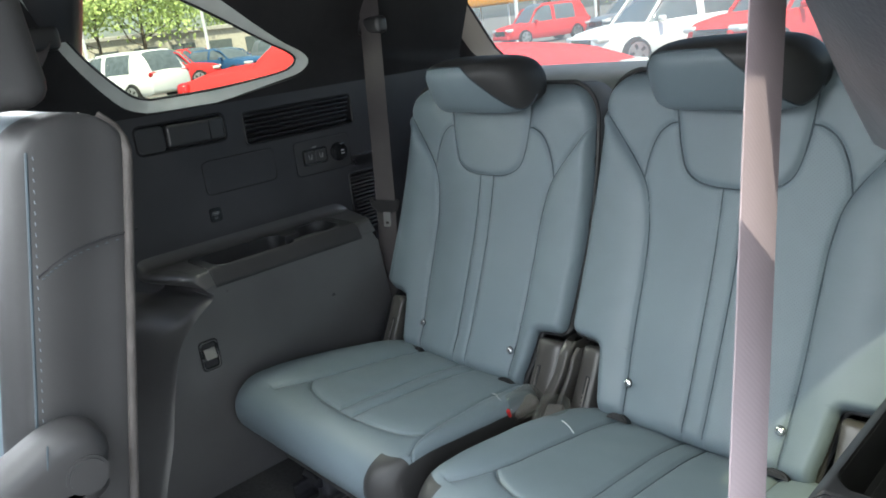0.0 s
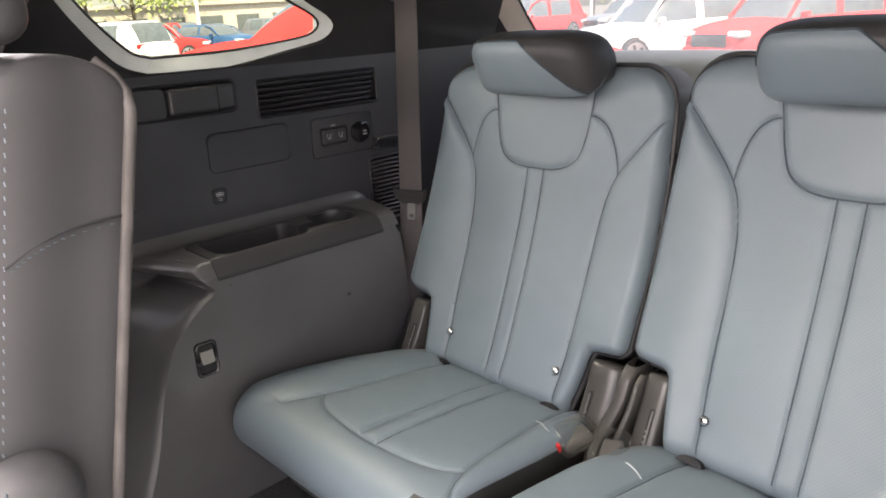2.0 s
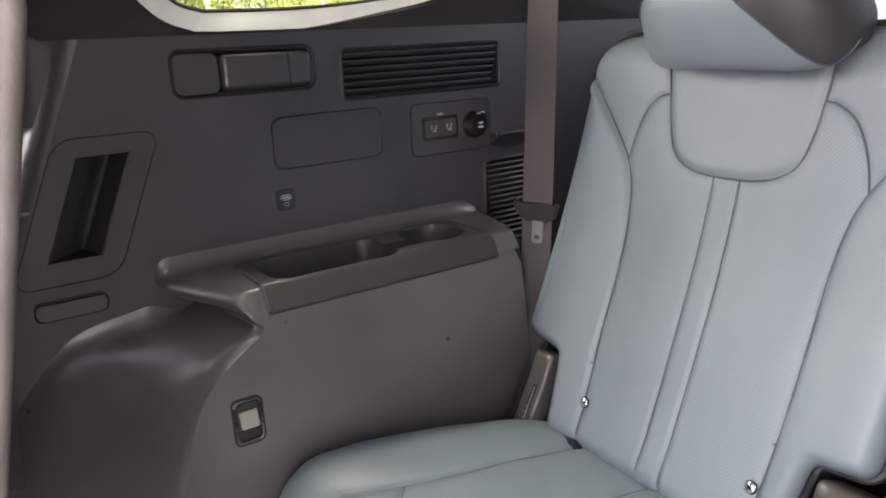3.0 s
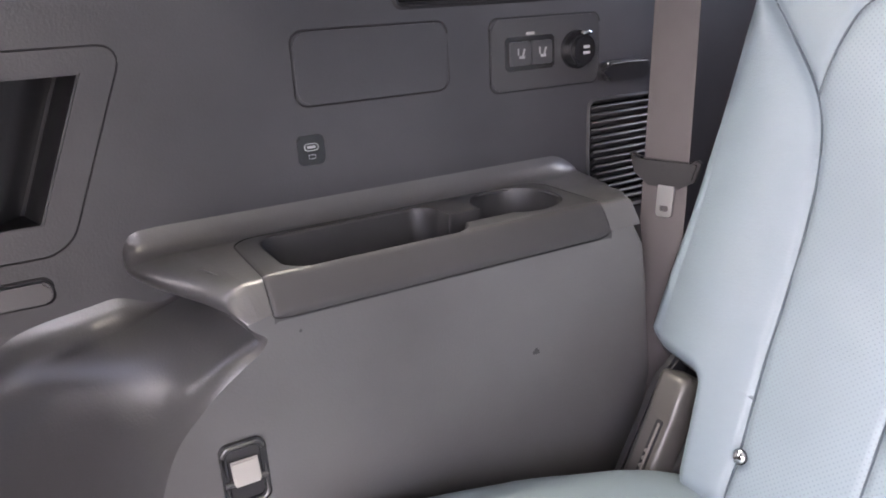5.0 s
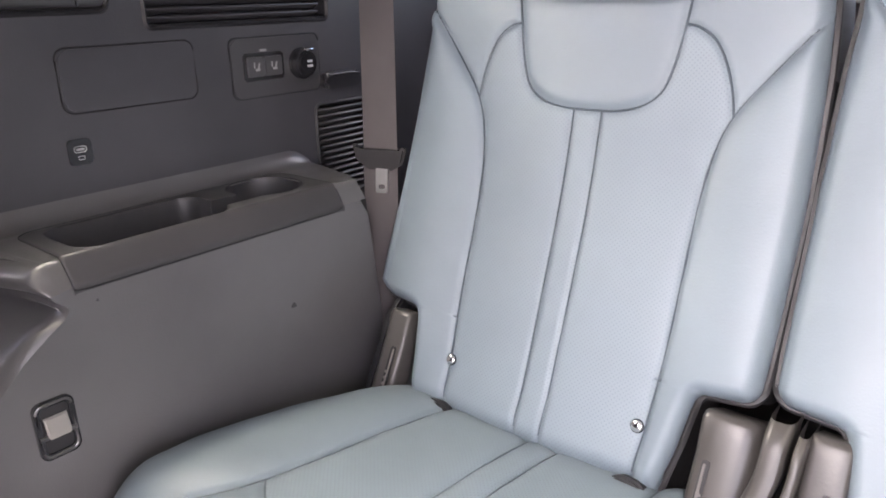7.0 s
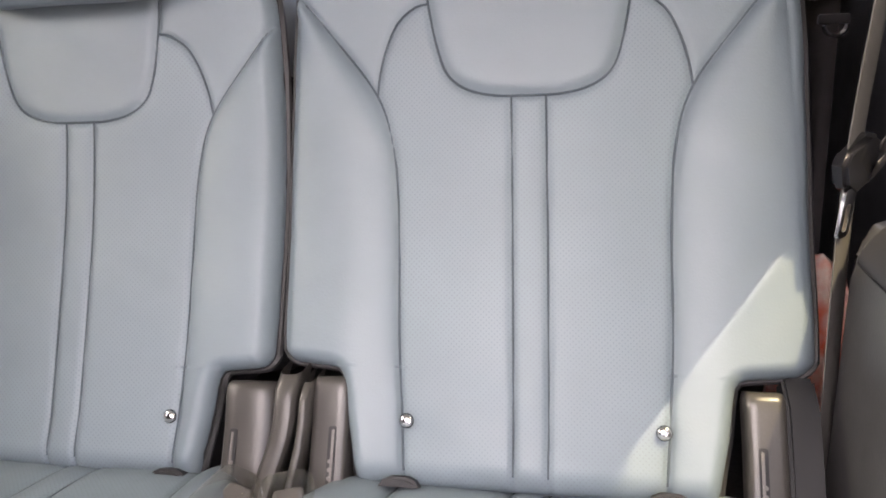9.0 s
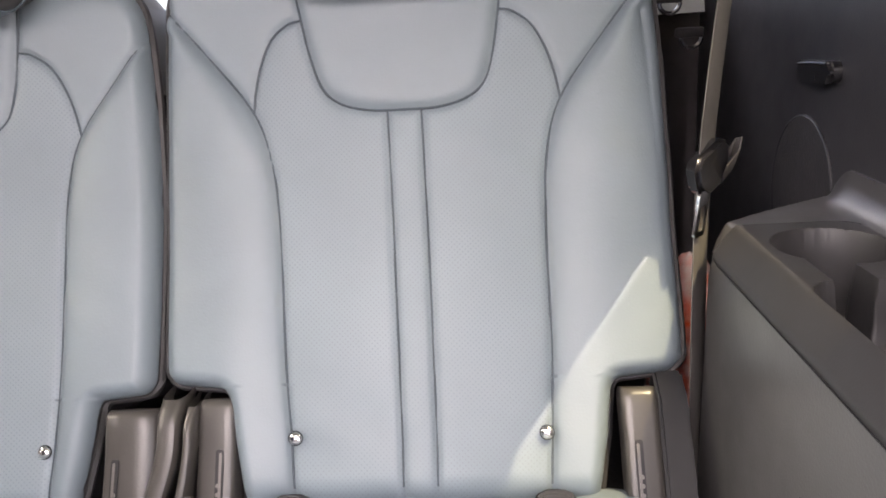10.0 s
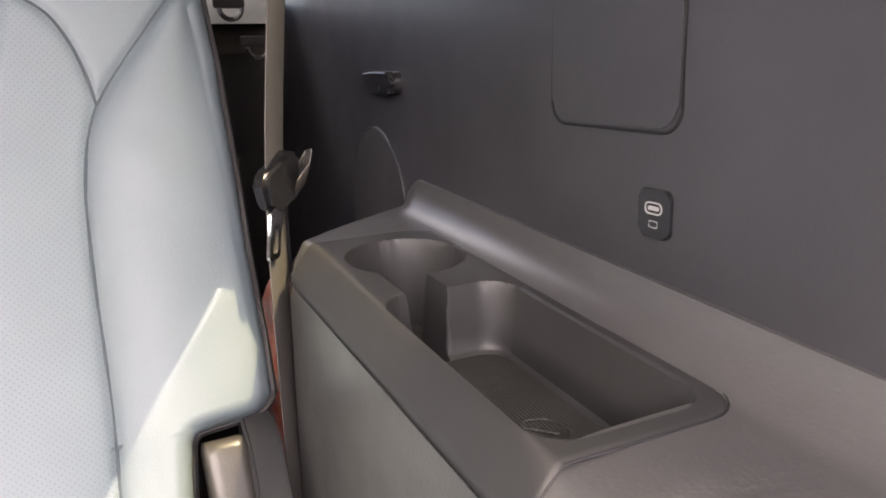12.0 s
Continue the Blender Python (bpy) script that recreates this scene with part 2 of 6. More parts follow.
def cyl(r, depth, at=(0, 0, 0), axis="Z", segs=24, r2=None, bevel=0.0):
    bm = bmesh.new()
    bmesh.ops.create_cone(bm, cap_ends=True, segments=segs, radius1=r, radius2=r if r2 is None else r2, depth=depth)
    if bevel:
        es = [e for e in bm.edges if len(e.link_faces) == 2 and any(len(f.verts) > 4 for f in e.link_faces)]
        bmesh.ops.bevel(bm, geom=es, offset=bevel, segments=2, affect="EDGES")
    turn = {"Z": Matrix(), "X": Matrix.Rotation(radians(90), 4, "Y"), "Y": Matrix.Rotation(radians(90), 4, "X")}[axis]
    bm.transform(Matrix.Translation(at) @ turn)
    return bm


def smooth_line(pts, n=8):
    """A Catmull-Rom line through the points."""
    p = np.array(pts, dtype=float)
    p = np.vstack([2 * p[0] - p[1], p, 2 * p[-1] - p[-2]])
    out = []
    for i in range(1, len(p) - 2):
        for k in range(n):
            t = k / n
            a, b, c, d = p[i - 1], p[i], p[i + 1], p[i + 2]
            out.append(0.5 * (2 * b + (c - a) * t + (2 * a - 5 * b + 4 * c - d) * t * t + (3 * b - a - 3 * c + d) * t ** 3))
    out.append(p[-2])
    return np.array(out)


def tube(pts, r, segs=6):
    """A round bead along a line of points."""
    p = np.array(pts, dtype=float)
    t = np.gradient(p, axis=0)
    t /= np.linalg.norm(t, axis=1)[:, None] + 1e-12
    up = np.array([0.0, 0.0, 1.0]) if abs(t[:, 2]).mean() < 0.8 else np.array([0.0, 1.0, 0.0])
    s = np.cross(t, up)
    s /= np.linalg.norm(s, axis=1)[:, None] + 1e-12
    u = np.cross(s, t)
    a = np.linspace(0, 2 * math.pi, segs, endpoint=False)
    P = p[:, None, :] + r * (np.cos(a)[None, :, None] * s[:, None, :] + np.sin(a)[None, :, None] * u[:, None, :])
    return grid_mesh("tube", P, close_u=True)


def strap(pts, across, width, thick=0.0013):
    """A flat belt along the points, with its breadth along the given direction (one, or one a point)."""
    p = np.array(pts, dtype=float)
    ac = np.array(across, dtype=float)
    if ac.ndim == 1:
        ac = np.repeat(ac[None], len(p), 0)
    ac /= np.linalg.norm(ac, axis=1)[:, None]
    t = np.gradient(p, axis=0)
    nrm = np.cross(t, ac)
    nrm /= np.linalg.norm(nrm, axis=1)[:, None] + 1e-12
    prof = [(-0.5, -1), (-0.48, -1), (0, -1), (0.48, -1), (0.5, -1), (0.5, 1), (0.48, 1), (0, 1), (-0.48, 1), (-0.5, 1)]
    P = np.stack([p + ac * (w * width) + nrm * (h * thick / 2 * (0.6 if abs(w) == 0.5 else 1)) for w, h in prof], 1)
    return grid_mesh("strap", P, close_u=True)


def loop_prism(outline, to3, d0, d1, bevel=0.0):
    """A slab: the outline (2D points) carried by to3(a, b, d) from depth d0 to d1."""
    bm = bmesh.new()
    va = [bm.verts.new(to3(a, b, d0)) for a, b in outline]
    vb = [bm.verts.new(to3(a, b, d1)) for a, b in outline]
    bm.faces.new(va)
    bm.faces.new(list(reversed(vb)))
    n = len(outline)
    for i in range(n):
        bm.faces.new((va[i], vb[i], vb[(i + 1) % n], va[(i + 1) % n]))
    if bevel:
        es = [e for e in bm.edges if any(len(f.verts) > 4 for f in e.link_faces)]
        bmesh.ops.bevel(bm, geom=es, offset=bevel, segments=2, affect="EDGES")
    return bm


def ring_plate(outer, inner, to3, d0, d1):
    """A flat plate between two outlines of as many points, with a window through it."""
    bm = bmesh.new()
    loops = [[bm.verts.new(to3(a, b, d)) for a, b in line] for line, d in ((outer, d0), (inner, d0), (inner, d1), (outer, d1))]
    n = len(outer)
    for k in range(4):
        p, q = loops[k], loops[(k + 1) % 4]
        for i in range(n):
            bm.faces.new((p[i], p[(i + 1) % n], q[(i + 1) % n], q[i]))
    return bm


def round_rect(w, h, r, segs=6, at=(0, 0), slant=0.0):
    out = []
    for cx, cy, a0 in ((w / 2 - r, h / 2 - r, 0), (-w / 2 + r, h / 2 - r, 90), (-w / 2 + r, -h / 2 + r, 180), (w / 2 - r, -h / 2 + r, 270)):
        for k in range(segs + 1):
            a = radians(a0 + 90 * k / segs)
            y = cy + r * math.sin(a)
            out.append((at[0] + cx + r * math.cos(a) + slant * y, at[1] + y))
    return out


def seg_dist(q, s, line):
    """Distance of the points (q, s) to a polyline."""
    d = np.full(q.shape, 9.0)
    for (ax, ay), (bx, by) in zip(line[:-1], line[1:]):
        vx, vy = bx - ax, by - ay
        k = np.clip(((q - ax) * vx + (s - ay) * vy) / (vx * vx + vy * vy + 1e-12), 0, 1)
        d = np.minimum(d, np.hypot(q - ax - k * vx, s - ay - k * vy))
    return d


def inside(q, s, poly):
    """Which of the points lie in the polygon."""
    hit = np.zeros(q.shape, dtype=bool)
    n = len(poly)
    for i in range(n):
        (x1, y1), (x2, y2) = poly[i], poly[(i + 1) % n]
        if y1 != y2:
            hit ^= ((y1 > s) != (y2 > s)) & (q < (x2 - x1) * (s - y1) / (y2 - y1) + x1)
    return hit


def smoothstep(a, b, x):
    t = np.clip((x - a) / (b - a), 0, 1)
    return t * t * (3 - 2 * t)


# ---------------------------------------------------------------- the car's shell
CX = -0.004
WALL, FACE, DECK = 0.646, 0.506, 1.112


def ribbon(name, rows, material, parent=None, label="", flip=False):
    """A sheet through rows of 3D points."""
    return part(name, grid_mesh(name, np.array(rows, dtype=float), flip), material, parent, label)


floor_bm = join(rbox((1.5, 1.2, 0.06), 0.01, at=(0, 0.05, 0.665)), rbox((1.5, 1.6, 0.06), 0.01, at=(0, -1.25, 0.53)), rbox((1.5, 0.04, 0.18), 0.01, at=(0, -0.53, 0.605)))
tagged(part("floor", floor_bm, CARPET), "black carpeted car floor under the seats", "floor", kind="structure")
roof = join(rbox((1.32, 1.20, 0.05), 0.02, at=(0, 0.10, 1.70)), rbox((1.32, 0.75, 0.05), 0.02, at=(0, -2.025, 1.70)), rbox((0.26, 1.22, 0.05), 0.02, at=(-0.53, -1.08, 1.70)), rbox((0.26, 1.22, 0.05), 0.02, at=(0.53, -1.08, 1.70)))
# unseen panel added over the assumed roof opening to block the sun
bm = bmesh.new()
bm.faces.new([bm.verts.new(v) for v in ((-0.42, -1.70, 1.735), (0.42, -1.70, 1.735), (0.42, -0.45, 1.735), (-0.42, -0.45, 1.735))])
tagged(part("window_3", bm, glass("sun_block_roof_panel", (0.02, 0.022, 0.022)), smooth=False), "near-opaque panel over an assumed roof opening, keeps the sun out", "window", kind="structure")
tagged(part("ceiling", roof, HEADLINER), "pale grey cloth headliner of the car", "ceiling", kind="structure")


def flat_with_holes(name, us, vs, holes, to3, material, parent, label=""):
    """A flat panel on the lines us, vs with rectangular openings left out."""
    for u0, u1, v0, v1 in holes:
        us = list(us) + [u0, u1]
        vs = list(vs) + [v0, v1]
    us, vs = sorted(set(us)), sorted(set(vs))
    bm = bmesh.new()
    pts = [[bm.verts.new(to3(u, v)) for u in us] for v in vs]
    for j in range(len(vs) - 1):
        for i in range(len(us) - 1):
            cu, cv = (us[i] + us[i + 1]) / 2, (vs[j] + vs[j + 1]) / 2
            if not any(a < cu < b and c < cv < d for a, b, c, d in holes):
                bm.faces.new((pts[j][i], pts[j][i + 1], pts[j + 1][i + 1], pts[j + 1][i]))
    return part(name, bm, material, parent, label)


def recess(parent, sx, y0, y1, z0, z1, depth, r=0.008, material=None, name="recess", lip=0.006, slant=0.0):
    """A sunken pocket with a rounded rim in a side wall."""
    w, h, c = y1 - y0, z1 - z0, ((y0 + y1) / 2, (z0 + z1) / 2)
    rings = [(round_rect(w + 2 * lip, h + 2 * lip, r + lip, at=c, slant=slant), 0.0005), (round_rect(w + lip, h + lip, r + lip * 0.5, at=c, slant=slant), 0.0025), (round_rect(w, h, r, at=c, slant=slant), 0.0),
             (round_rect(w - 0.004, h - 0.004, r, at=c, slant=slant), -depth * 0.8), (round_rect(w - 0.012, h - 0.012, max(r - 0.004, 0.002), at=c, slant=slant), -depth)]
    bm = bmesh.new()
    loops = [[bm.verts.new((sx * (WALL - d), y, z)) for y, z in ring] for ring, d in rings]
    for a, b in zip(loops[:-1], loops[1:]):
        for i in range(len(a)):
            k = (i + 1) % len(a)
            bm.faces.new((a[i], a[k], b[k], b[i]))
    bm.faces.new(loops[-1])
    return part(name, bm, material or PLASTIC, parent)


def lid(parent, sx, outline, proud, name, material, label="", depth=0.004, bevel=0.0012):
    """A plate set on a side wall."""
    my, mz = sum(a for a, b in outline) / len(outline), sum(b for a, b in outline) / len(outline)
    if name in ("cover_lid", "switch_panel"):
        outline = [(my + (a - my) * 0.975, mz + (b - mz) * 0.955) for a, b in outline]
    return part(name, loop_prism(outline, lambda a, b, d: (sx * d, a, b), WALL - proud, WALL + depth, bevel), material, parent, label)


def slats(parent, sx, y0, y1, z0, z1, n, material, thick=0.0025, lean0=0.0, lean1=0.0, deep=0.012, tilt=28):
    """Louvres across an opening."""
    for i in range(n):
        f = (i + 0.5) / n
        z = z0 + (z1 - z0) * f
        a, b = y0 + lean0 * (1 - f), y1 - lean1 * (1 - f)
        turn = Matrix.Rotation(radians(sx * tilt), 4, "Y")
        part("slat", rbox((deep, b - a, thick), 0.001, 2, at=(sx * (WALL + deep * 0.42), (a + b) / 2, z), turn=turn), material, parent)


def console_rows():
    """The wheel-housing trim along its shoulder, its inner face and the wall: y and z from the back, over the lip and the notch, down the wheel arch."""
    flat = [0.62, 0.30, 0.14, 0.10, 0.075, 0.05, 0.014]
    face_line = smooth_line([(y, 1.1095) for y in flat] + [(-0.319, 1.1095), (-0.346, 1.1095), (-0.361, 1.106), (-0.368, 1.097), (-0.362, 1.086), (-0.348, 1.077), (-0.353, 1.066), (-0.381, 1.053), (-0.412, 1.028), (-0.440, 0.985), (-0.470, 0.92), (-0.50, 0.83), (-0.535, 0.74), (-0.555, 0.66)], 12)
    edge_line = smooth_line([(y, 1.0858) for y in flat] + [(-0.319, 1.0858), (-0.338, 1.0855), (-0.348, 1.0835), (-0.3535, 1.079), (-0.350, 1.073), (-0.344, 1.066), (-0.348, 1.058), (-0.361, 1.047), (-0.390, 1.027), (-0.421, 0.996), (-0.446, 0.92), (-0.468, 0.83), (-0.50, 0.74), (-0.518, 0.66)], 12)
    wall_line = smooth_line([(y, 1.112) for y in flat] + [(-0.319, 1.112), (-0.392, 1.112), (-0.414, 1.109), (-0.422, 1.101), (-0.412, 1.091), (-0.378, 1.083), (-0.376, 1.071), (-0.402, 1.061), (-0.450, 1.055), (-0.515, 1.042), (-0.560, 1.005), (-0.605, 0.945), (-0.66, 0.83), (-0.69, 0.66)], 12)
    return face_line, edge_line, wall_line


# front and back of the liner, middle and half length of the tray, middle and radius of the cup holder
TRAYS = {-1: dict(front=-0.338, back=-0.010, tray=(-0.232, 0.085), cup=(0.580, -0.068, 0.0435), neck=(-0.132, 0.040)),
         1: dict(front=-0.316, back=0.030, tray=(-0.208, 0.096), cup=(0.578, -0.034, 0.0440), neck=(-0.098, 0.05))}


def tray_field(x, y, sx):
    """Signed distances to the outlines of the tray, the cup holder and the neck between them (negative inside), x out from the car's middle."""
    def rrect(cx, cy, hw, hh, r):
        dx, dy = np.abs(x - cx) - (hw - r), np.abs(y - cy) - (hh - r)
        return np.hypot(np.maximum(dx, 0), np.maximum(dy, 0)) + np.minimum(np.maximum(dx, dy), 0) - r
    d = TRAYS[sx]
    tray, cup = rrect(0.5705, d["tray"][0], 0.0455, d["tray"][1], 0.022), np.hypot(x - d["cup"][0], y - d["cup"][1]) - d["cup"][2]
    neck = rrect(0.560, d["neck"][0], 0.014, d["neck"][1], 0.004)
    return tray, cup, neck


def console(parent, sx):
    lift, inset, slope = (0.002, 0.0, 0.0) if sx < 0 else (-0.011, 0.004, 0.05)
    face, rim_edge, wall = console_rows()
    front, back = TRAYS[sx]["front"], TRAYS[sx]["back"]
    nv = 60
    P = []
    for (fy, fz), (ey, ez), (wy, wz) in zip(face, rim_edge, wall):
        # from the wall down the fillet, over the deck to the shoulder
        arch, past_lip = smoothstep(-0.30, -0.40, fy), smoothstep(1.108, 1.092, fz)
        notch = past_lip * (1 - smoothstep(1.058, 1.035, fz))
        rr = 0.0185 + 0.023 * smoothstep(1.055, 1.0, fz)
        row = []
        for k in range(nv):
            f = (k / (nv - 1)) ** 1.25
            x = WALL + 0.004 - f * (WALL + 0.004 - FACE - 0.001)
            e = smoothstep(0.0, 1.0, f)
            y = wy + (fy - wy) * (f if arch < 0.5 else e)
            z = wz + (fz - wz) * (0.15 * f + 0.85 * smoothstep(0.55, 1.0, f) if arch < 0.5 else e)
            if sx < 0:
                back_edge = 0.028 + 0.22 * (x - FACE)
                z -= 0.34 * smoothstep(back_edge, back_edge + 0.032, y)
            else:
                back_edge = 0.040 + 0.6 * (x - FACE)
                z -= 0.42 * smoothstep(back_edge, back_edge + 0.022, y)
            c = max(WALL - 0.0004 - x, 0.0)
            rad = (0.022 if sx < 0 else 0.029) * math.sqrt(smoothstep(back_edge + 0.004, back_edge - 0.034, y)) * (1 - 0.85 * notch) + 0.0001
            if c < rad:
                z += rad - math.sqrt(max(rad * rad - (rad - c) ** 2, 0))
            ed = x - FACE
            if ed < rr:
                u = (rr - ed) / rr
                w = (math.sqrt(u * u + 0.05) - 0.2236) / 0.8011 * (1 - past_lip) + (1 - math.sqrt(max(1 - u * u, 0))) * past_lip
                y, z = y + (ey - fy) * w, z + (ez - fz) * w
            row.append((sx * x, y, z))
        P.append(row)
    P = np.array(P)
    P[..., 2] += lift + slope * (P[..., 1] + 0.17) * (P[..., 2] > 1.0)
    P[..., 0] -= inset
    bm = bmesh.new()
    me = grid_mesh("console", P, flip=sx < 0)
    bm.from_mesh(me)
    bpy.data.meshes.remove(me)
    gone = [f for f in bm.faces if 0.5215 < abs(f.calc_center_median().x) < 0.617 and front + 0.018 < f.calc_center_median().y < back - 0.018 and f.calc_center_median().z > 1.06]
    bmesh.ops.delete(bm, geom=gone, context="FACES")
    part("console", bm, CONSOLE, parent, "grained black plastic wheel housing trim")
    # the upright inner face below the shoulder
    edge = P[:, -1]
    side_x, split = edge[0][0], -0.30
    bow = lambda z: side_x - sx * 0.003 * math.sin(math.pi * min(max((1.08 - z) / 0.42, 0), 1))
    cols = np.linspace(0.30, split, 50)
    tops = np.interp(-cols, -edge[:, 1], edge[:, 2])
    rear = [[(bow(z + (0.66 - z) * k / 14), y, z + (0.66 - z) * k / 14) for k in range(15)] for y, z in zip(cols, tops)]
    label = "upright grained face of the wheel housing trim"
    part("console_face", grid_mesh("console_face", np.array(rear), flip=sx > 0), CONSOLE, parent, label)
    ahead = [v for v in edge if v[1] < split]
    rows = [[(side_x + (bow(v[2]) - side_x) * smoothstep(0.0, 0.9, k / 8), v[1] + (split - v[1]) * k / 8, v[2]) for k in range(9)] for v in ahead]
    part("console_front_face", grid_mesh("console_front_face", np.array(rows), flip=sx < 0), CONSOLE, parent, label)

    # the tray liner, proud of the deck, with its lip over the shoulder
    ys, xs = np.arange(front, back + 0.0001, 0.0016), np.concatenate([np.arange(0.626, 0.5225, -0.0016), [0.5215, 0.519, 0.515, 0.511, 0.5075, 0.5055, 0.5052, 0.506]])
    Y, X = np.meshgrid(ys, xs, indexing="ij")
    tray, cup, neck = tray_field(X, Y, sx)
    Z = np.full(X.shape, DECK + 0.0012)
    lip = np.clip((0.5245 - X) / 0.0185, 0, 1)
    Z = Z - 0.024 * (np.sqrt(lip * lip + 0.05) - 0.2236) / 0.8011
    Z[:, -3:] = DECK - np.array([0.0232, 0.0262, 0.031])
    # the liner's corners are rounded: outside the outline it dives under the deck
    mid, half = (back + front) / 2, (back - front) / 2
    dx, dy = np.abs(X - 0.566) - (0.060 - 0.022), np.abs(Y - mid) - (half - 0.022)
    rim = np.hypot(np.maximum(dx, 0), np.maximum(dy, 0)) + np.minimum(np.maximum(dx, dy), 0) - 0.022
    edge = np.where(X > 0.55, rim, np.abs(Y - mid) - half)
    Z -= 0.0018 * smoothstep(-0.002, 0.0, edge)
    wob = 0.0045
    depth_t = 0.046 * smoothstep(0.001, -wob, tray) * (0.45 + 0.55 * smoothstep(front + 0.022, front + 0.046, Y)) + 0.004 * smoothstep(-0.003, -0.012, tray)
    depth_c = 0.072 * smoothstep(0.001, -wob, cup) + 0.003 * smoothstep(-0.003, -0.012, cup)
    depth_n = 0.060 * smoothstep(0.001, -wob, neck)
    low = np.maximum(np.maximum(depth_t, depth_c), depth_n)
    Z -= np.where(X > 0.5232, low, 0)
    part("tray_liner", grid_mesh("tray_liner", np.stack([sx * X - inset, Y, Z + lift + slope * (Y + 0.17)], -1), flip=sx < 0), LINER, parent, "matt black storage tray with a cup holder")
    rim_line = [(0.5050, front, -0.0262), (0.5085, front, -0.0195), (0.5165, front, -0.0085), (0.5245, front, 0.0002)]
    rim_line += [(0.604 + 0.022 * math.sin(a), front + 0.022 - 0.022 * math.cos(a), 0.0006) for a in np.linspace(0, math.pi / 2, 7)]
    rim_line += [(0.626, y, 0.0006) for y in np.linspace(front + 0.05, back - 0.05, 8)]
    rim_line += [(0.604 + 0.022 * math.cos(a), back - 0.022 + 0.022 * math.sin(a), 0.0006) for a in np.linspace(0, math.pi / 2, 7)]
    rim_line += [(0.5245, back, 0.0002), (0.5165, back, -0.0085), (0.5085, back - 0.001, -0.0195), (0.5050, back - 0.006, -0.0275)]
    rim_line += [(0.5046, y, -0.0290) for y in np.linspace(back - 0.016, front + 0.012, 12)] + [(0.5048, front + 0.003, -0.0280), (0.5050, front, -0.0262)]
    part("tray_groove", tube([(sx * a - inset, b, DECK + lift + c + slope * (b + 0.17)) for a, b, c in rim_line], 0.0006), DARK, parent)
    # ribbed mat in the tray's floor, with a round mark
    ty, th = TRAYS[sx]["tray"]
    mat_bm = loop_prism(round_rect(0.074, 2 * th - 0.020, 0.016, at=(0.572, ty + 0.002)), lambda a, b, d: (sx * a - inset, b, d + slope * (b + 0.17)), DECK + lift - 0.0500, DECK + lift - 0.0470, 0.0006)
    part("tray_mat", mat_bm, RUBBER, parent, "ribbed black rubber mat")
    ring = [(sx * (0.572 + 0.014 * math.cos(a)), front + 0.094 + 0.014 * math.sin(a), DECK + lift - 0.0466 + slope * (front + 0.264)) for a in np.linspace(0, 2 * math.pi, 33)]
    part("mark_ring", tube(ring, 0.0010), RUBBER, parent)
    bar = [(sx * (0.572 + 0.010 * math.cos(a)), front + 0.094 + 0.010 * math.sin(a), DECK + lift - 0.0466 + slope * (front + 0.264)) for a in (2.3, 2.3 + math.pi)]
    part("mark_bar", tube(bar, 0.0010), RUBBER, parent)


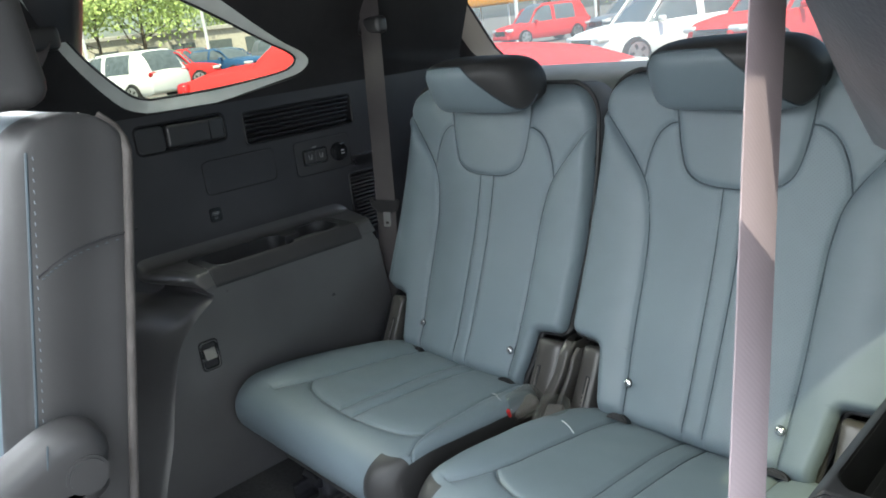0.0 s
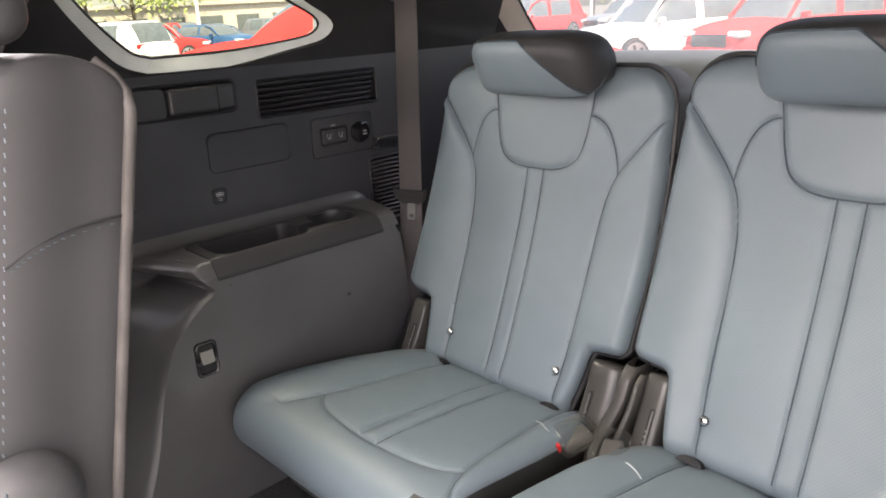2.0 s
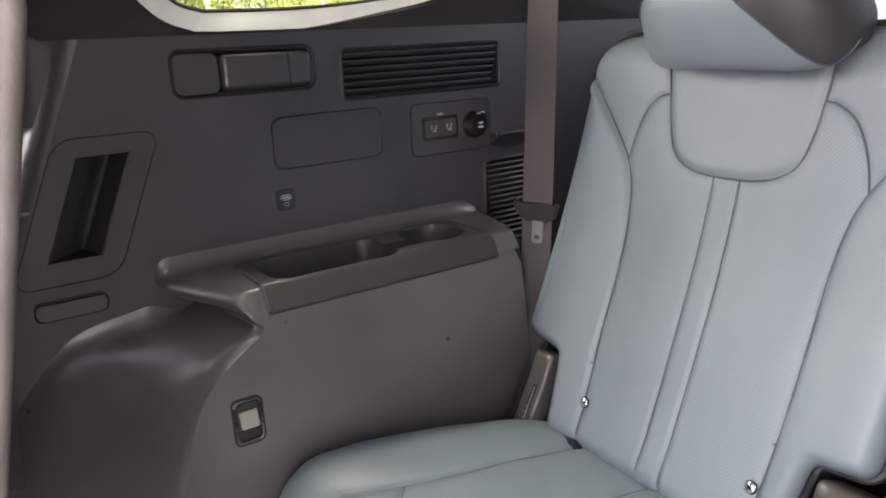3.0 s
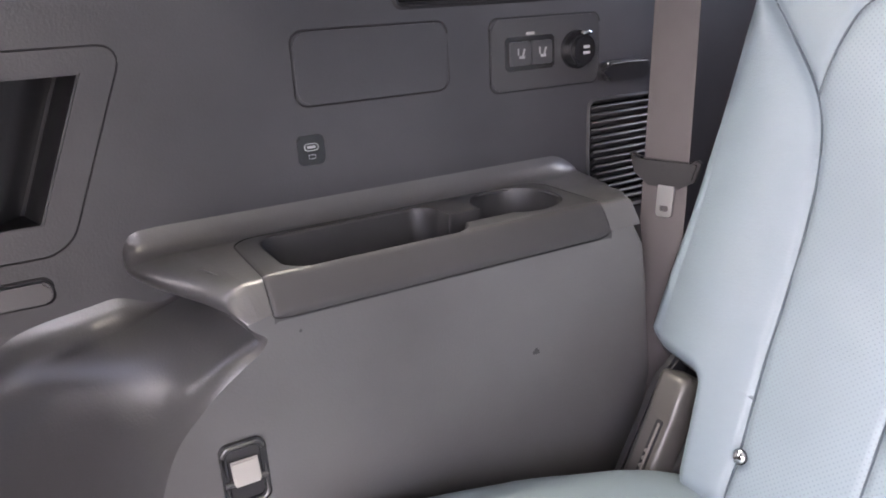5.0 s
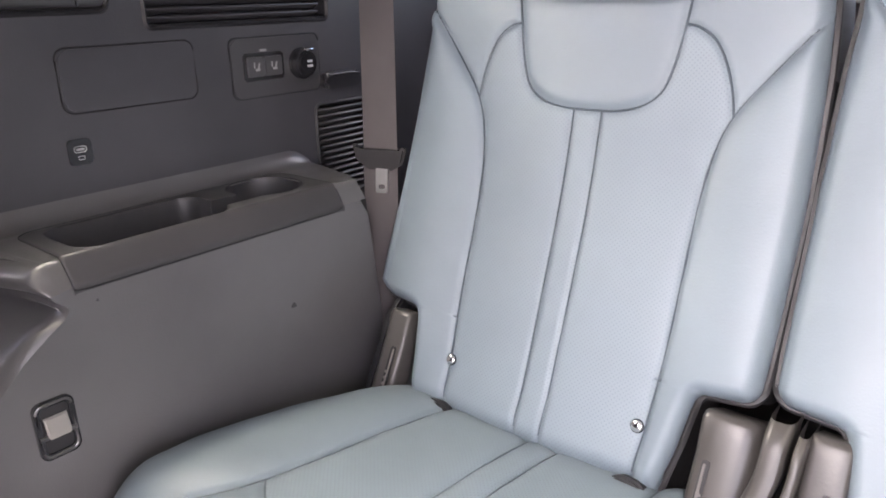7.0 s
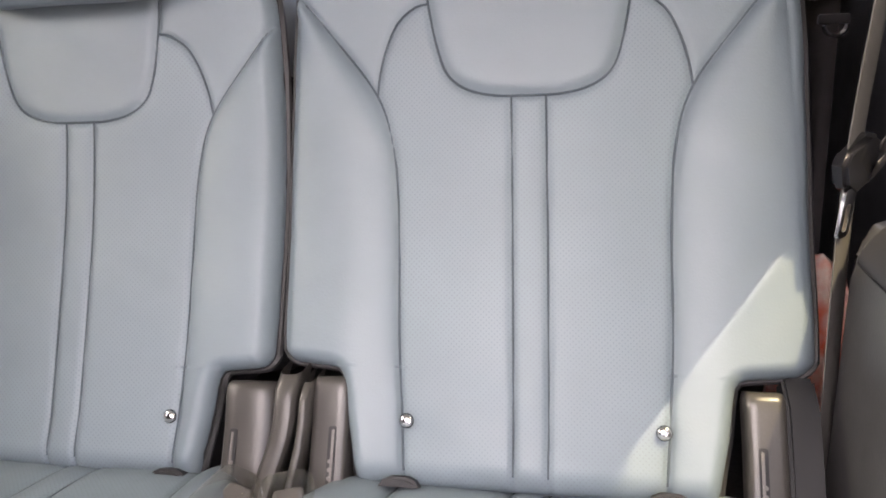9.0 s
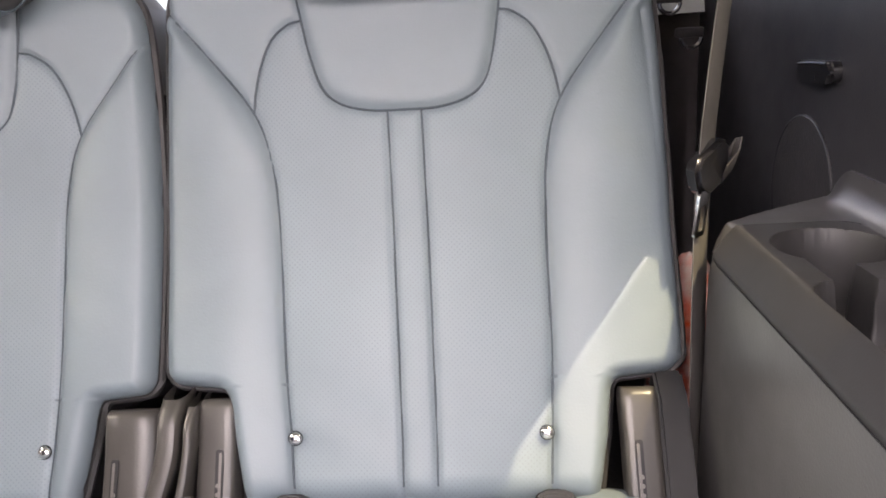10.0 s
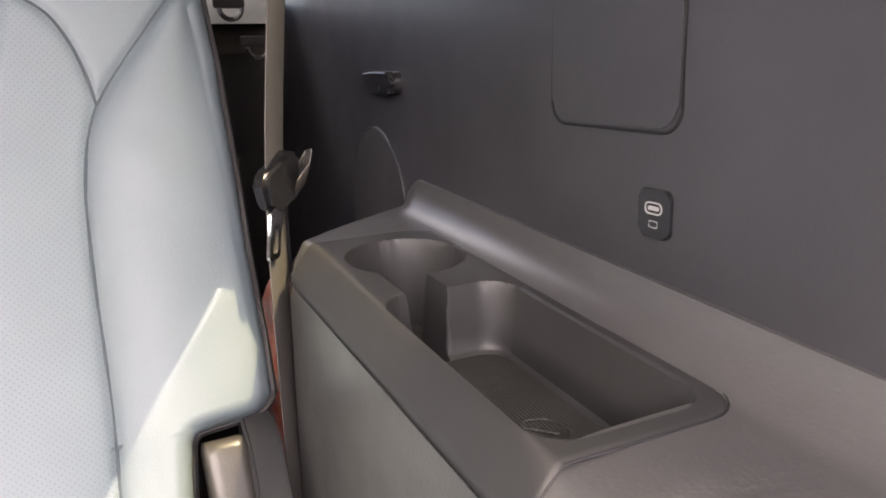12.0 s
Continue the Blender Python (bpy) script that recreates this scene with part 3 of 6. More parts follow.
def quarter_trim(sx):
    """Upper trim round the quarter window: sill, pillars and the pane."""
    win = smooth_line([(-0.32, 1.415), (-0.186, 1.417), (-0.063, 1.427), (-0.025, 1.436), (-0.014, 1.452), (-0.033, 1.469), (-0.078, 1.49), (-0.167, 1.535), (-0.254, 1.577), (-0.324, 1.61), (-0.425, 1.619), (-0.511, 1.612), (-0.492, 1.589), (-0.455, 1.533), (-0.414, 1.482), (-0.356, 1.428), (-0.32, 1.415)], 5)[:-1]
    # the right window is unseen; its outline is cut to shape the sun patch
    if sx > 0:
        win[:, 0] = np.maximum(win[:, 0], -0.285 + 0.02 * np.clip((win[:, 1] - 1.57) / 0.03, 0, 1) + 0.02 * np.clip((1.445 - win[:, 1]) / 0.03, 0, 1))
        win[:, 1] += np.where(win[:, 1] < 1.45, -0.022, 0.0) + np.where((win[:, 1] > 1.46) & (win[:, 0] > -0.30), 0.012, 0.0)
    n = len(win)
    c = win.mean(0) if sx < 0 else np.array([-0.16, 1.48])

    def out(p, g, lift=0.0):
        d = p - c
        return p + d / np.linalg.norm(d) * g

    def x_at(z):
        return 0.662 - 0.40 * max(0.0, z - 1.41)

    def wall_pt(i):
        # where the trim meets the big wall panel, the roof and the pillars
        p = win[i]
        d = p - c
        k = min((0.46 - c[0]) / d[0] if d[0] > 1e-6 else 99, (-0.535 - c[0]) / d[0] if d[0] < -1e-6 else 99, (1.388 - c[1]) / d[1] if d[1] < -1e-6 else 99, (1.69 - c[1]) / d[1] if d[1] > 1e-6 else 99)
        return c + d * k
    rows = []
    for i in list(range(n)) + [0]:
        p = win[i]
        o1, o2 = out(p, 0.004), out(p, 0.028)
        w = wall_pt(i)
        if w[1] < 1.40:
            o2 = np.array([o2[0], max(1.391, o2[1])])
        rows.append([(sx * (x_at(p[1]) + 0.002), *p), (sx * (x_at(p[1]) - 0.004), *o1), (sx * ((WALL + 0.003) if o2[1] < 1.405 else x_at(o2[1]) - 0.012), *o2)])
    trim = thing("window_" + ("1" if sx < 0 else "2"), label="quarter window with a pale grey trim surround", category="window", kind="structure")
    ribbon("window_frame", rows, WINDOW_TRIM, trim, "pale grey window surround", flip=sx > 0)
    rows = []
    for i in list(range(n)) + [0]:
        o2 = out(win[i], 0.028)
        w = wall_pt(i)
        if w[1] < 1.40:
            o2 = np.array([o2[0], max(1.391, o2[1])])
        x2 = (WALL + 0.003) if o2[1] < 1.405 else x_at(o2[1]) - 0.012
        xw = WALL if w[1] < 1.40 else min(WALL, x_at(w[1]) - 0.014)
        m1 = o2 + (w - o2) * 0.12
        rows.append([(sx * x2, *o2), (sx * (x2 - 0.004), *m1), (sx * (xw * 0.5 + x2 * 0.5), *((o2 + w) / 2)), (sx * xw, *w)])
    ribbon("pillar_trim", rows, PILLAR_BLACK, trim, "dark pillar trim", flip=sx > 0)
    bm = bmesh.new()
    bm.faces.new([bm.verts.new((sx * (x_at(p[1]) + 0.004), *p)) for p in win])
    part("pane", bm, PRIVACY if sx < 0 else SUN_DIMMER, trim, smooth=False)
    seal = [(sx * (x_at(p[1]) - 0.001), *out(p, 0.001)) for p in list(win) + [win[0]]]
    part("window_seal", tube(seal, 0.0028), DARK, trim)
    return trim


def side_trim(sx):
    left = sx < 0
    t = thing("side_trim_panel", label="black grained plastic side trim with tray, cup holder and ports" if left else "black plastic side trim with tray, cup holder and speaker", category="trim panel", kind="structure")
    holes = []
    if left:
        holes = [(-0.366, -0.196, 1.322, 1.367), (-0.150, 0.108, 1.303, 1.359), (0.081, 0.196, 1.060, 1.185)]
    holes.append((-0.507, -0.452, 1.152, 1.264))
    flat_with_holes("wall_panel", [-0.537, -0.425, -0.395, -0.3, 0.0, 0.3, 0.62], [0.66, 1.04, 1.15, 1.25, 1.388], holes, lambda u, v: (sx * WALL, u + (0 if u > -0.42 else max(-0.07, min(0.42 * (v - 1.208), 0.026 if u > -0.46 else 1.0))), v), PLASTIC, t, "grained black plastic wall")
    console(t, sx)
    # the pocket by the door with its ring of trim
    sect = [(-0.5075, -0.0008), (-0.505, 0.004), (-0.500, 0.010), (-0.490, 0.015), (-0.478, 0.028), (-0.470, 0.042), (-0.466, 0.046), (-0.463, 0.044), (-0.4515, 0.001), (-0.450, -0.0008)]
    zs = [1.1505, 1.180, 1.208, 1.236, 1.2655]
    ribbon("door_pocket", [[(sx * (WALL + d), y + 0.42 * (z - 1.208), z) for y, d in sect] for z in zs], PLASTIC_SMOOTH, t, "open slanting pocket", flip=sx > 0)
    # pocket ends in near-black, with the pocket's inner shade put into the colour
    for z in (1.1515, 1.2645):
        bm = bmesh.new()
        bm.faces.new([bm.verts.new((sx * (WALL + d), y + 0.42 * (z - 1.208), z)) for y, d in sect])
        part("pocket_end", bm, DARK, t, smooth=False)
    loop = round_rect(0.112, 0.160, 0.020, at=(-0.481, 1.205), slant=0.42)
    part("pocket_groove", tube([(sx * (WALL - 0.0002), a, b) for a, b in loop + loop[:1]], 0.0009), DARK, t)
    lid(t, sx, round_rect(0.072, 0.018, 0.006, at=(-0.515, 1.098)), 0.006, "release_button", PLASTIC_SMOOTH, "flat black button", bevel=0.002)
    gap = round_rect(0.076, 0.022, 0.008, at=(-0.515, 1.098))
    part("button_gap", tube([(sx * (WALL - 0.0004), a, b) for a, b in gap + gap[:1]], 0.0012), DARK, t)
    # rounded door-side edge with its rubber seal
    edge_rows = []
    for z in np.linspace(0.95, 1.40, 10):
        edge_rows.append([(sx * (WALL + 0.03 - 0.03 * math.cos(radians(a))), -0.537 + 0.42 * (z - 1.208) - 0.03 * math.sin(radians(a)), z) for a in (0, 20, 40, 60, 80, 90)])
    ribbon("door_edge", edge_rows, PLASTIC_SMOOTH, t)
    part("door_seal", tube([(sx * (WALL + 0.034), -0.576 + 0.42 * (z - 1.208), z) for z in np.linspace(0.8, 1.45, 20)], 0.010, 10), DARK, t, "black rubber door seal")
    # charging port
    uy, uz = (-0.248, 1.180) if left else (-0.223, 1.165)
    plate = round_rect(0.0255, 0.0275, 0.005, at=(uy, uz))
    lid(t, sx, plate, 0.0022, "usb_port", PLASTIC_GLOSS, "small black charging port with white print")
    ringp = round_rect(0.013, 0.0062, 0.003, at=(uy, uz + 0.003))
    part("port_ring", tube([(sx * (WALL - 0.0025), a, b) for a, b in ringp + ringp[:1]], 0.0005), WHITE_MARK, t)
    lid(t, sx, round_rect(0.0085, 0.0024, 0.001, at=(uy, uz + 0.003)), 0.0027, "port_tongue", WHITE_MARK, bevel=0)
    mk = round_rect(0.0065, 0.0036, 0.001, at=(uy, uz - 0.0060))
    part("port_print", tube([(sx * (WALL - 0.0023), a, b) for a, b in mk + mk[:1]], 0.0003), WHITE_MARK, t)
    # coat hook
    hy, hz, hl = (0.124, 1.219, 0.070) if left else (0.170, 1.231, 0.080)
    lid(t, sx, round_rect(hl, 0.021, 0.0095, at=(hy, hz)), 0.012, "coat_hook", PLASTIC_SATIN, "black fold-out hook", bevel=0.004)
    part("hook_lip", tube([(sx * (WALL - 0.0125), a, hz + 0.0075 + 0.0015 * math.cos((a - hy) / hl * math.pi)) for a in np.linspace(hy - hl * 0.38, hy + hl * 0.38, 12)], 0.0014), PLASTIC_SMOOTH, t)
    if left:
        # handle, vent and grille recesses are lined near-black to paint their depth shade
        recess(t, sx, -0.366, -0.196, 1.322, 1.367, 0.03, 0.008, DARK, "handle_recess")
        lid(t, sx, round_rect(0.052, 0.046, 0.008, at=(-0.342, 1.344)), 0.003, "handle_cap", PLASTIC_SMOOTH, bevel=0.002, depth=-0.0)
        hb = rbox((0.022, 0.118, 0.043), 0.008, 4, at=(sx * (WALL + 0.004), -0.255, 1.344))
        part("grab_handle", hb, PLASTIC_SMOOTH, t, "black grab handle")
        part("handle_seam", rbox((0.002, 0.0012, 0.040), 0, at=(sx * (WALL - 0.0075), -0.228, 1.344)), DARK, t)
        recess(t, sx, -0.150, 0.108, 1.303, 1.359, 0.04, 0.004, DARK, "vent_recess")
        slats(t, sx, -0.150, 0.108, 1.303, 1.359, 6, PLASTIC, 0.0022, deep=0.014, lean1=0.014)
        groove = round_rect(0.158, 0.066, 0.012, at=(-0.178, 1.252))
        lid(t, sx, groove, 0.0012, "cover_lid", PLASTIC, "flat rectangular cover")
        part("cover_groove", tube([(sx * (WALL - 0.0004), a, b) for a, b in groove + groove[:1]], 0.0010), DARK, t)
        panel = round_rect(0.142, 0.074, 0.010, at=(0.020, 1.246))
        lid(t, sx, panel, 0.0012, "switch_panel", PLASTIC_SMOOTH, "switch panel with seat heater buttons and socket")
        part("panel_groove", tube([(sx * (WALL - 0.0004), a, b) for a, b in panel + panel[:1]], 0.0008), DARK, t)
        lid(t, sx, round_rect(0.062, 0.034, 0.003, at=(-0.002, 1.247)), 0.0022, "button_bezel", PLASTIC_GLOSS)
        for k in (-1, 1):
            by = -0.002 + k * 0.0135
            lid(t, sx, round_rect(0.0255, 0.024, 0.002, at=(by, 1.247)), 0.0050, "seat_heater_button", PLASTIC_SMOOTH)
            part("button_mark", join(rbox((0.0006, 0.007, 0.0028), 0.0003, 1, at=(sx * (WALL - 0.0052), by + 0.001, 1.2435)), rbox((0.0006, 0.0024, 0.009), 0.0003, 1, at=(sx * (WALL - 0.0052), by + 0.003, 1.2475), turn=Matrix.Rotation(radians(-18), 4, "X")), rbox((0.0006, 0.002, 0.007), 0.0003, 1, at=(sx * (WALL - 0.0052), by - 0.0035, 1.249))), WHITE_MARK, t)
        part("heater_print", rbox((0.0006, 0.010, 0.0028), 0, at=(sx * (WALL - 0.0026), -0.002, 1.2665)), WHITE_MARK, t)
        soc = join(cyl(0.020, 0.010, at=(sx * (WALL - 0.003), 0.058, 1.246), axis="X", segs=32, bevel=0.002), cyl(0.0165, 0.018, at=(sx * (WALL - 0.008), 0.058, 1.246), axis="X", segs=32, bevel=0.003))
        part("power_socket", soc, PLASTIC_GLOSS, t, "round black power socket cap")
        part("socket_tab", rbox((0.006, 0.012, 0.004), 0.0015, 2, at=(sx * (WALL - 0.017), 0.060, 1.2635)), CHROME, t)
        part("socket_print", join(rbox((0.0006, 0.008, 0.003), 0, at=(sx * (WALL - 0.0174), 0.060, 1.249)), rbox((0.0006, 0.009, 0.003), 0, at=(sx * (WALL - 0.0174), 0.060, 1.243))), WHITE_MARK, t)
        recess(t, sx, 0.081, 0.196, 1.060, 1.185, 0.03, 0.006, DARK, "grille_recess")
        slats(t, sx, 0.081, 0.196, 1.062, 1.182, 14, PLASTIC_SMOOTH, 0.0032, deep=0.010, lean0=0.014, tilt=40)
    else:
        cover = round_rect(0.118, 0.096, 0.014, at=(-0.180, 1.257))
        lid(t, sx, cover, 0.0014, "cover_lid", PLASTIC, "square grained cover")
        part("cover_groove", tube([(sx * (WALL - 0.0004), a, b) for a, b in cover + cover[:1]], 0.0010), DARK, t)
        sp = [(0.206 + 0.076 * math.cos(a), 1.10 + 0.084 * math.sin(a)) for a in np.linspace(0, 2 * math.pi, 40, endpoint=False)]
        lid(t, sx, sp, 0.0025, "speaker_grille", SPEAKER, "perforated oval speaker grille")
        part("speaker_rim", tube([(sx * (WALL - 0.0015), a, b) for a, b in sp + sp[:1]], 0.0016), PLASTIC, t)
    # seat release latch in the console's face
    ly, lz = -0.3765, 0.967

    def on_face(a, b, d):
        return (sx * (FACE - d), a, b)
    part("latch_bezel", ring_plate(round_rect(0.036, 0.057, 0.008, at=(ly, lz)), round_rect(0.026, 0.046, 0.005, at=(ly, lz)), on_face, -0.004, 0.0035), PLASTIC_GLOSS, t, "recessed black release latch")
    part("latch_rim", tube([on_face(a, b, 0.0030) for a, b in round_rect(0.031, 0.0515, 0.0065, at=(ly, lz)) + round_rect(0.031, 0.0515, 0.0065, at=(ly, lz))[:1]], 0.0016), PLASTIC_SMOOTH, t)
    # near-black sheet that paints the shade inside the latch
    part("latch_well", loop_prism(round_rect(0.027, 0.047, 0.005, at=(ly, lz)), on_face, -0.003, 0.0012), DARK, t)
    lever = loop_prism([(-0.0105, 0.013), (0.0105, 0.013), (0.0105, -0.003), (0.0090, -0.006), (-0.0090, -0.006), (-0.0105, -0.003)], lambda a, b, d: on_face(ly + a, lz + b, d + 0.30 * (0.013 - b)), 0.001, 0.0042, 0.0012)
    part("latch_lever", lever, STEEL, t, "worn metal lever")
    part("latch_pin", cyl(0.0022, 0.033, at=on_face(ly, lz - 0.005, 0.004), axis="Y", segs=10), PLASTIC_SMOOTH, t)
    return t


for side in (-1, 1):
    side_trim(side)
    quarter_trim(side)


def pillar_c(sx):
    """The slanting trim between door and quarter window, which carries the belt's upper guide."""
    rows = []
    if sx > 0:
        # a broad slanting trim along the quarter window's front edge
        for z in np.linspace(1.375, 1.70, 14):
            y = -0.579 - (z - 1.482) * 1.12
            x = 0.646 - 0.046 * smoothstep(1.375, 1.43, z)
            rows.append([(x + a, y + b, z) for a, b in ((0.045, 0.075), (0.020, 0.045), (0.006, 0.018), (0.0, 0.0), (0.013, -0.030), (0.036, -0.062), (0.066, -0.085), (0.10, -0.095))])
        ob = ribbon("pillar_trim", rows, PLASTIC, None)
        return tagged(ob, "dark plastic pillar trim beside the door", "pillar trim", kind="structure")
    for f in np.linspace(0, 1, 9):
        z = 1.30 + f * 0.36
        bx = 0.650 - 0.15 * smoothstep(0.08, 1.0, f) if sx > 0 else 0.652 - 0.10 * smoothstep(0.3, 1.0, f)
        row = []
        for a in np.linspace(-100, 100, 13):
            ca, sa = math.cos(radians(a)), math.sin(radians(a))
            row.append((sx * (bx + 0.05 - 0.05 * ca), -0.500 + 0.066 * sa + 0.03 * f, z))
        rows.append(row)
    ob = ribbon("pillar_trim", rows, PLASTIC, None, flip=sx > 0)
    return tagged(ob, "dark plastic pillar trim beside the door", "pillar trim", kind="structure")


for side in (-1, 1):
    pillar_c(side)

# tailgate: inner trim, glass and the pillars beside it
gate = thing("tailgate", label="tailgate with rear window and pale trim", category="tailgate", kind="structure")
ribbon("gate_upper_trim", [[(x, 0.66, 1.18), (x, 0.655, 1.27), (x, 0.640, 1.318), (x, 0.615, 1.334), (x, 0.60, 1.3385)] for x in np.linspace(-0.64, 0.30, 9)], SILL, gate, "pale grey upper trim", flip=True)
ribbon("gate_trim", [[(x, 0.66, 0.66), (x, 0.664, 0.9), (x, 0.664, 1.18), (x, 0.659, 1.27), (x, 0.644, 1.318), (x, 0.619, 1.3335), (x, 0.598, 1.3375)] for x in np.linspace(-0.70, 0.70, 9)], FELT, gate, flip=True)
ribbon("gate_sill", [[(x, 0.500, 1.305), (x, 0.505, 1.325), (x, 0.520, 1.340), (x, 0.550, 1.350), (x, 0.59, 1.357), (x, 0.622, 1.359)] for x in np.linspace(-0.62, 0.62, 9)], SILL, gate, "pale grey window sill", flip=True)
bm = bmesh.new()
bm.faces.new([bm.verts.new(v) for v in ((-0.62, 0.62, 1.352), (0.62, 0.62, 1.352), (0.70, 0.44, 1.64), (-0.70, 0.44, 1.64))])
rear_pane = part("pane", bm, PANE, gate, smooth=False)
rear_pane.visible_shadow = False
for side in (-1, 1):
    rows, dark_rows = [], []
    for f in np.linspace(0, 1, 12):
        z = 1.352 + 0.33 * f
        x = np.interp(f, [0, 0.05, 0.12, 0.2, 0.57, 1], [0.56, 0.60, 0.625, 0.638, 0.655, 0.66])
        y = 0.615 - 0.20 * f
        rows.append([(side * x, y, z), (side * (x + 0.008), y - 0.018, z), (side * (x + 0.045), y - 0.045, z)])
        dark_rows.append([(side * (x + 0.045), y - 0.045, z), (side * (x + 0.075), y - 0.10, z - 0.01), (side * 0.71, 0.36 - 0.1 * f, z - 0.01)])
    ribbon("pillar_flank", dark_rows, FELT, gate, flip=side < 0)
    ribbon("pillar_cover", rows, TAUPE, gate, "taupe pillar cover", flip=side < 0)
    ribbon("gate_seal", [[(side * (np.interp(f, [0, 0.05, 0.12, 0.2, 0.57, 1], [0.56, 0.60, 0.625, 0.638, 0.655, 0.66]) - 0.004), 0.617 - 0.2 * f, 1.352 + 0.33 * f), (side * (np.interp(f, [0, 0.05, 0.12, 0.2, 0.57, 1], [0.56, 0.60, 0.625, 0.638, 0.655, 0.66]) + 0.006), 0.608 - 0.2 * f, 1.354 + 0.33 * f)] for f in np.linspace(0, 1, 12)], DARK, gate, flip=side < 0)
    # hidden sheet added beside the boot to keep outside light off the tailgate
    ribbon("boot_light_block", [[(side * 0.704, y, z) for z in (0.60, 0.9, 1.2, 1.375)] for y in (0.28, 0.48, 0.675)], FELT, gate, flip=side > 0)
ribbon("roof_rear", [[(x, 0.44, 1.64), (x, 0.40, 1.69)] for x in (-0.72, 0.72)], HEADLINER, gate)


# ---------------------------------------------------------------- the seats of the last row
HALF, CENTRE = 0.239, 0.2395
MIDDLE = {-1: -0.2325, 1: 0.2370}
SIDES = {-1: (0.2135 / HALF, 0.2475 / HALF), 1: (0.2465 / HALF, 0.2415 / HALF)}
BACK_PTS = smooth_line([(-0.10, -0.048, 0.838), (0.0, 0.0, 0.93), (0.10, 0.044, 1.020), (0.20, 0.086, 1.111), (0.30, 0.120, 1.205), (0.40, 0.146, 1.302), (0.48, 0.158, 1.381), (0.56, 0.164, 1.460)], 8)


def back_curve(s):
    """The backrest's middle line: y, z and the slope at the length s."""
    y, z = np.interp(s, BACK_PTS[:, 0], BACK_PTS[:, 1]), np.interp(s, BACK_PTS[:, 0], BACK_PTS[:, 2])
    y2, z2 = np.interp(s + 0.01, BACK_PTS[:, 0], BACK_PTS[:, 1]), np.interp(s + 0.01, BACK_PTS[:, 0], BACK_PTS[:, 2])
    a = np.arctan2(y2 - y, z2 - z)
    return y, z, a


def on_back(sx, q, s, h):
    """World place of the point q across, s up, h proud of the backrest; q > 0 lies towards the outside."""
    # the two seats are not quite alike: the smaller one sits a little lower
    q = q + (0.055 if sx < 0 else -0.022) * np.clip(s, 0, 0.5)
    if sx < 0:
        s = 0.972 * s - 0.007
    else:
        s = 0.990 * s
    y, z, a = back_curve(s)
    return np.stack([MIDDLE[sx] + sx * q + 0 * y, y - h * np.cos(a), z + h * np.sin(a)], -1)


V_SEAM = smooth_line([(0.240, 0.436), (0.192, 0.378), (0.151, 0.322), (0.135, 0.270), (0.129, 0.200), (0.126, 0.084), (0.121, 0.010), (0.117, -0.05)], 6)
A_SEAM = smooth_line([(0.151, 0.322), (0.147, 0.346), (0.139, 0.372), (0.127, 0.394), (0.110, 0.407), (0.097, 0.410)], 6)
U_SEAM = smooth_line([(0.106, 0.500), (0.102, 0.455), (0.096, 0.408), (0.089, 0.370), (0.079, 0.341), (0.060, 0.325), (0.032, 0.3175), (0.0, 0.3165)], 6)
STRIP = np.array([(0.0165, 0.3175), (0.0165, 0.15), (0.0155, -0.05)])


def half_width(s):
    """Half the backrest's width at the length s: narrow beside the hinges, then a rounded step out to the full width."""
    s = np.asarray(s, dtype=float)
    low = np.interp(s, [-0.06, -0.03, 0.0, 0.03, 0.046], [0.158, 0.163, 0.169, 0.173, 0.176])
    high = np.interp(s, [0.04, 0.07, 0.10, 0.25, 0.36, 0.42, 0.50], [0.236, 0.238, HALF, HALF, 0.235, 0.230, 0.220])
    r1, r2, s0 = 0.011, 0.017, 0.041
    inner = low + r1 - np.sqrt(np.clip(r1 * r1 - np.clip(s - s0, 0, r1) ** 2, 0, None))
    outer = high - r2 + np.sqrt(np.clip(r2 * r2 - np.clip(r2 - (s - s0 - r1 - 0.003), 0, r2) ** 2, 0, None))
    side = inner + (outer - inner) * np.clip((s - s0 - r1) / 0.003, 0, 1)
    top = np.clip((s - 0.435) / 0.0555, 0, 1)
    return side - 0.055 * (1 - np.sqrt(np.clip(1 - top * top, 0, 1)))


def edge_q(sx, m, s):
    """Distance of the backrest's inner (m < 0) or outer edge from its middle line at the length s."""
    s = np.asarray(s, dtype=float)
    w = half_width(s) * SIDES[sx][0 if m < 0 else 1]
    if m < 0:
        return w + (0.045 * np.clip(s, 0, 0.45) if sx < 0 else 0.0)
    if sx < 0:
        return w + np.interp(s, [0.053, 0.07, 0.15, 0.35, 0.5], [0, 0.012, 0.011, 0.004, 0])
    return w + np.interp(s, [0.053, 0.07, 0.2, 0.35, 0.45, 0.5], [0, 0.006, 0.008, 0.013, 0.015, 0.012])


def seat_seams(q, s):
    d = np.full(q.shape, 9.0)
    a = np.abs(q)
    for line in (V_SEAM, A_SEAM, U_SEAM, STRIP):
        d = np.minimum(d, seg_dist(a, s, line))
    return d


def back_outline(sx, m):
    """The backrest's side edge on the inner (m < 0) or outer side, as q (positive) and s."""
    ss = np.concatenate([np.linspace(-0.056, 0.040, 10), np.linspace(0.042, 0.072, 22), np.linspace(0.08, 0.43, 18), np.linspace(0.435, 0.4905, 16)])
    return np.stack([edge_q(sx, m, ss), ss], -1)


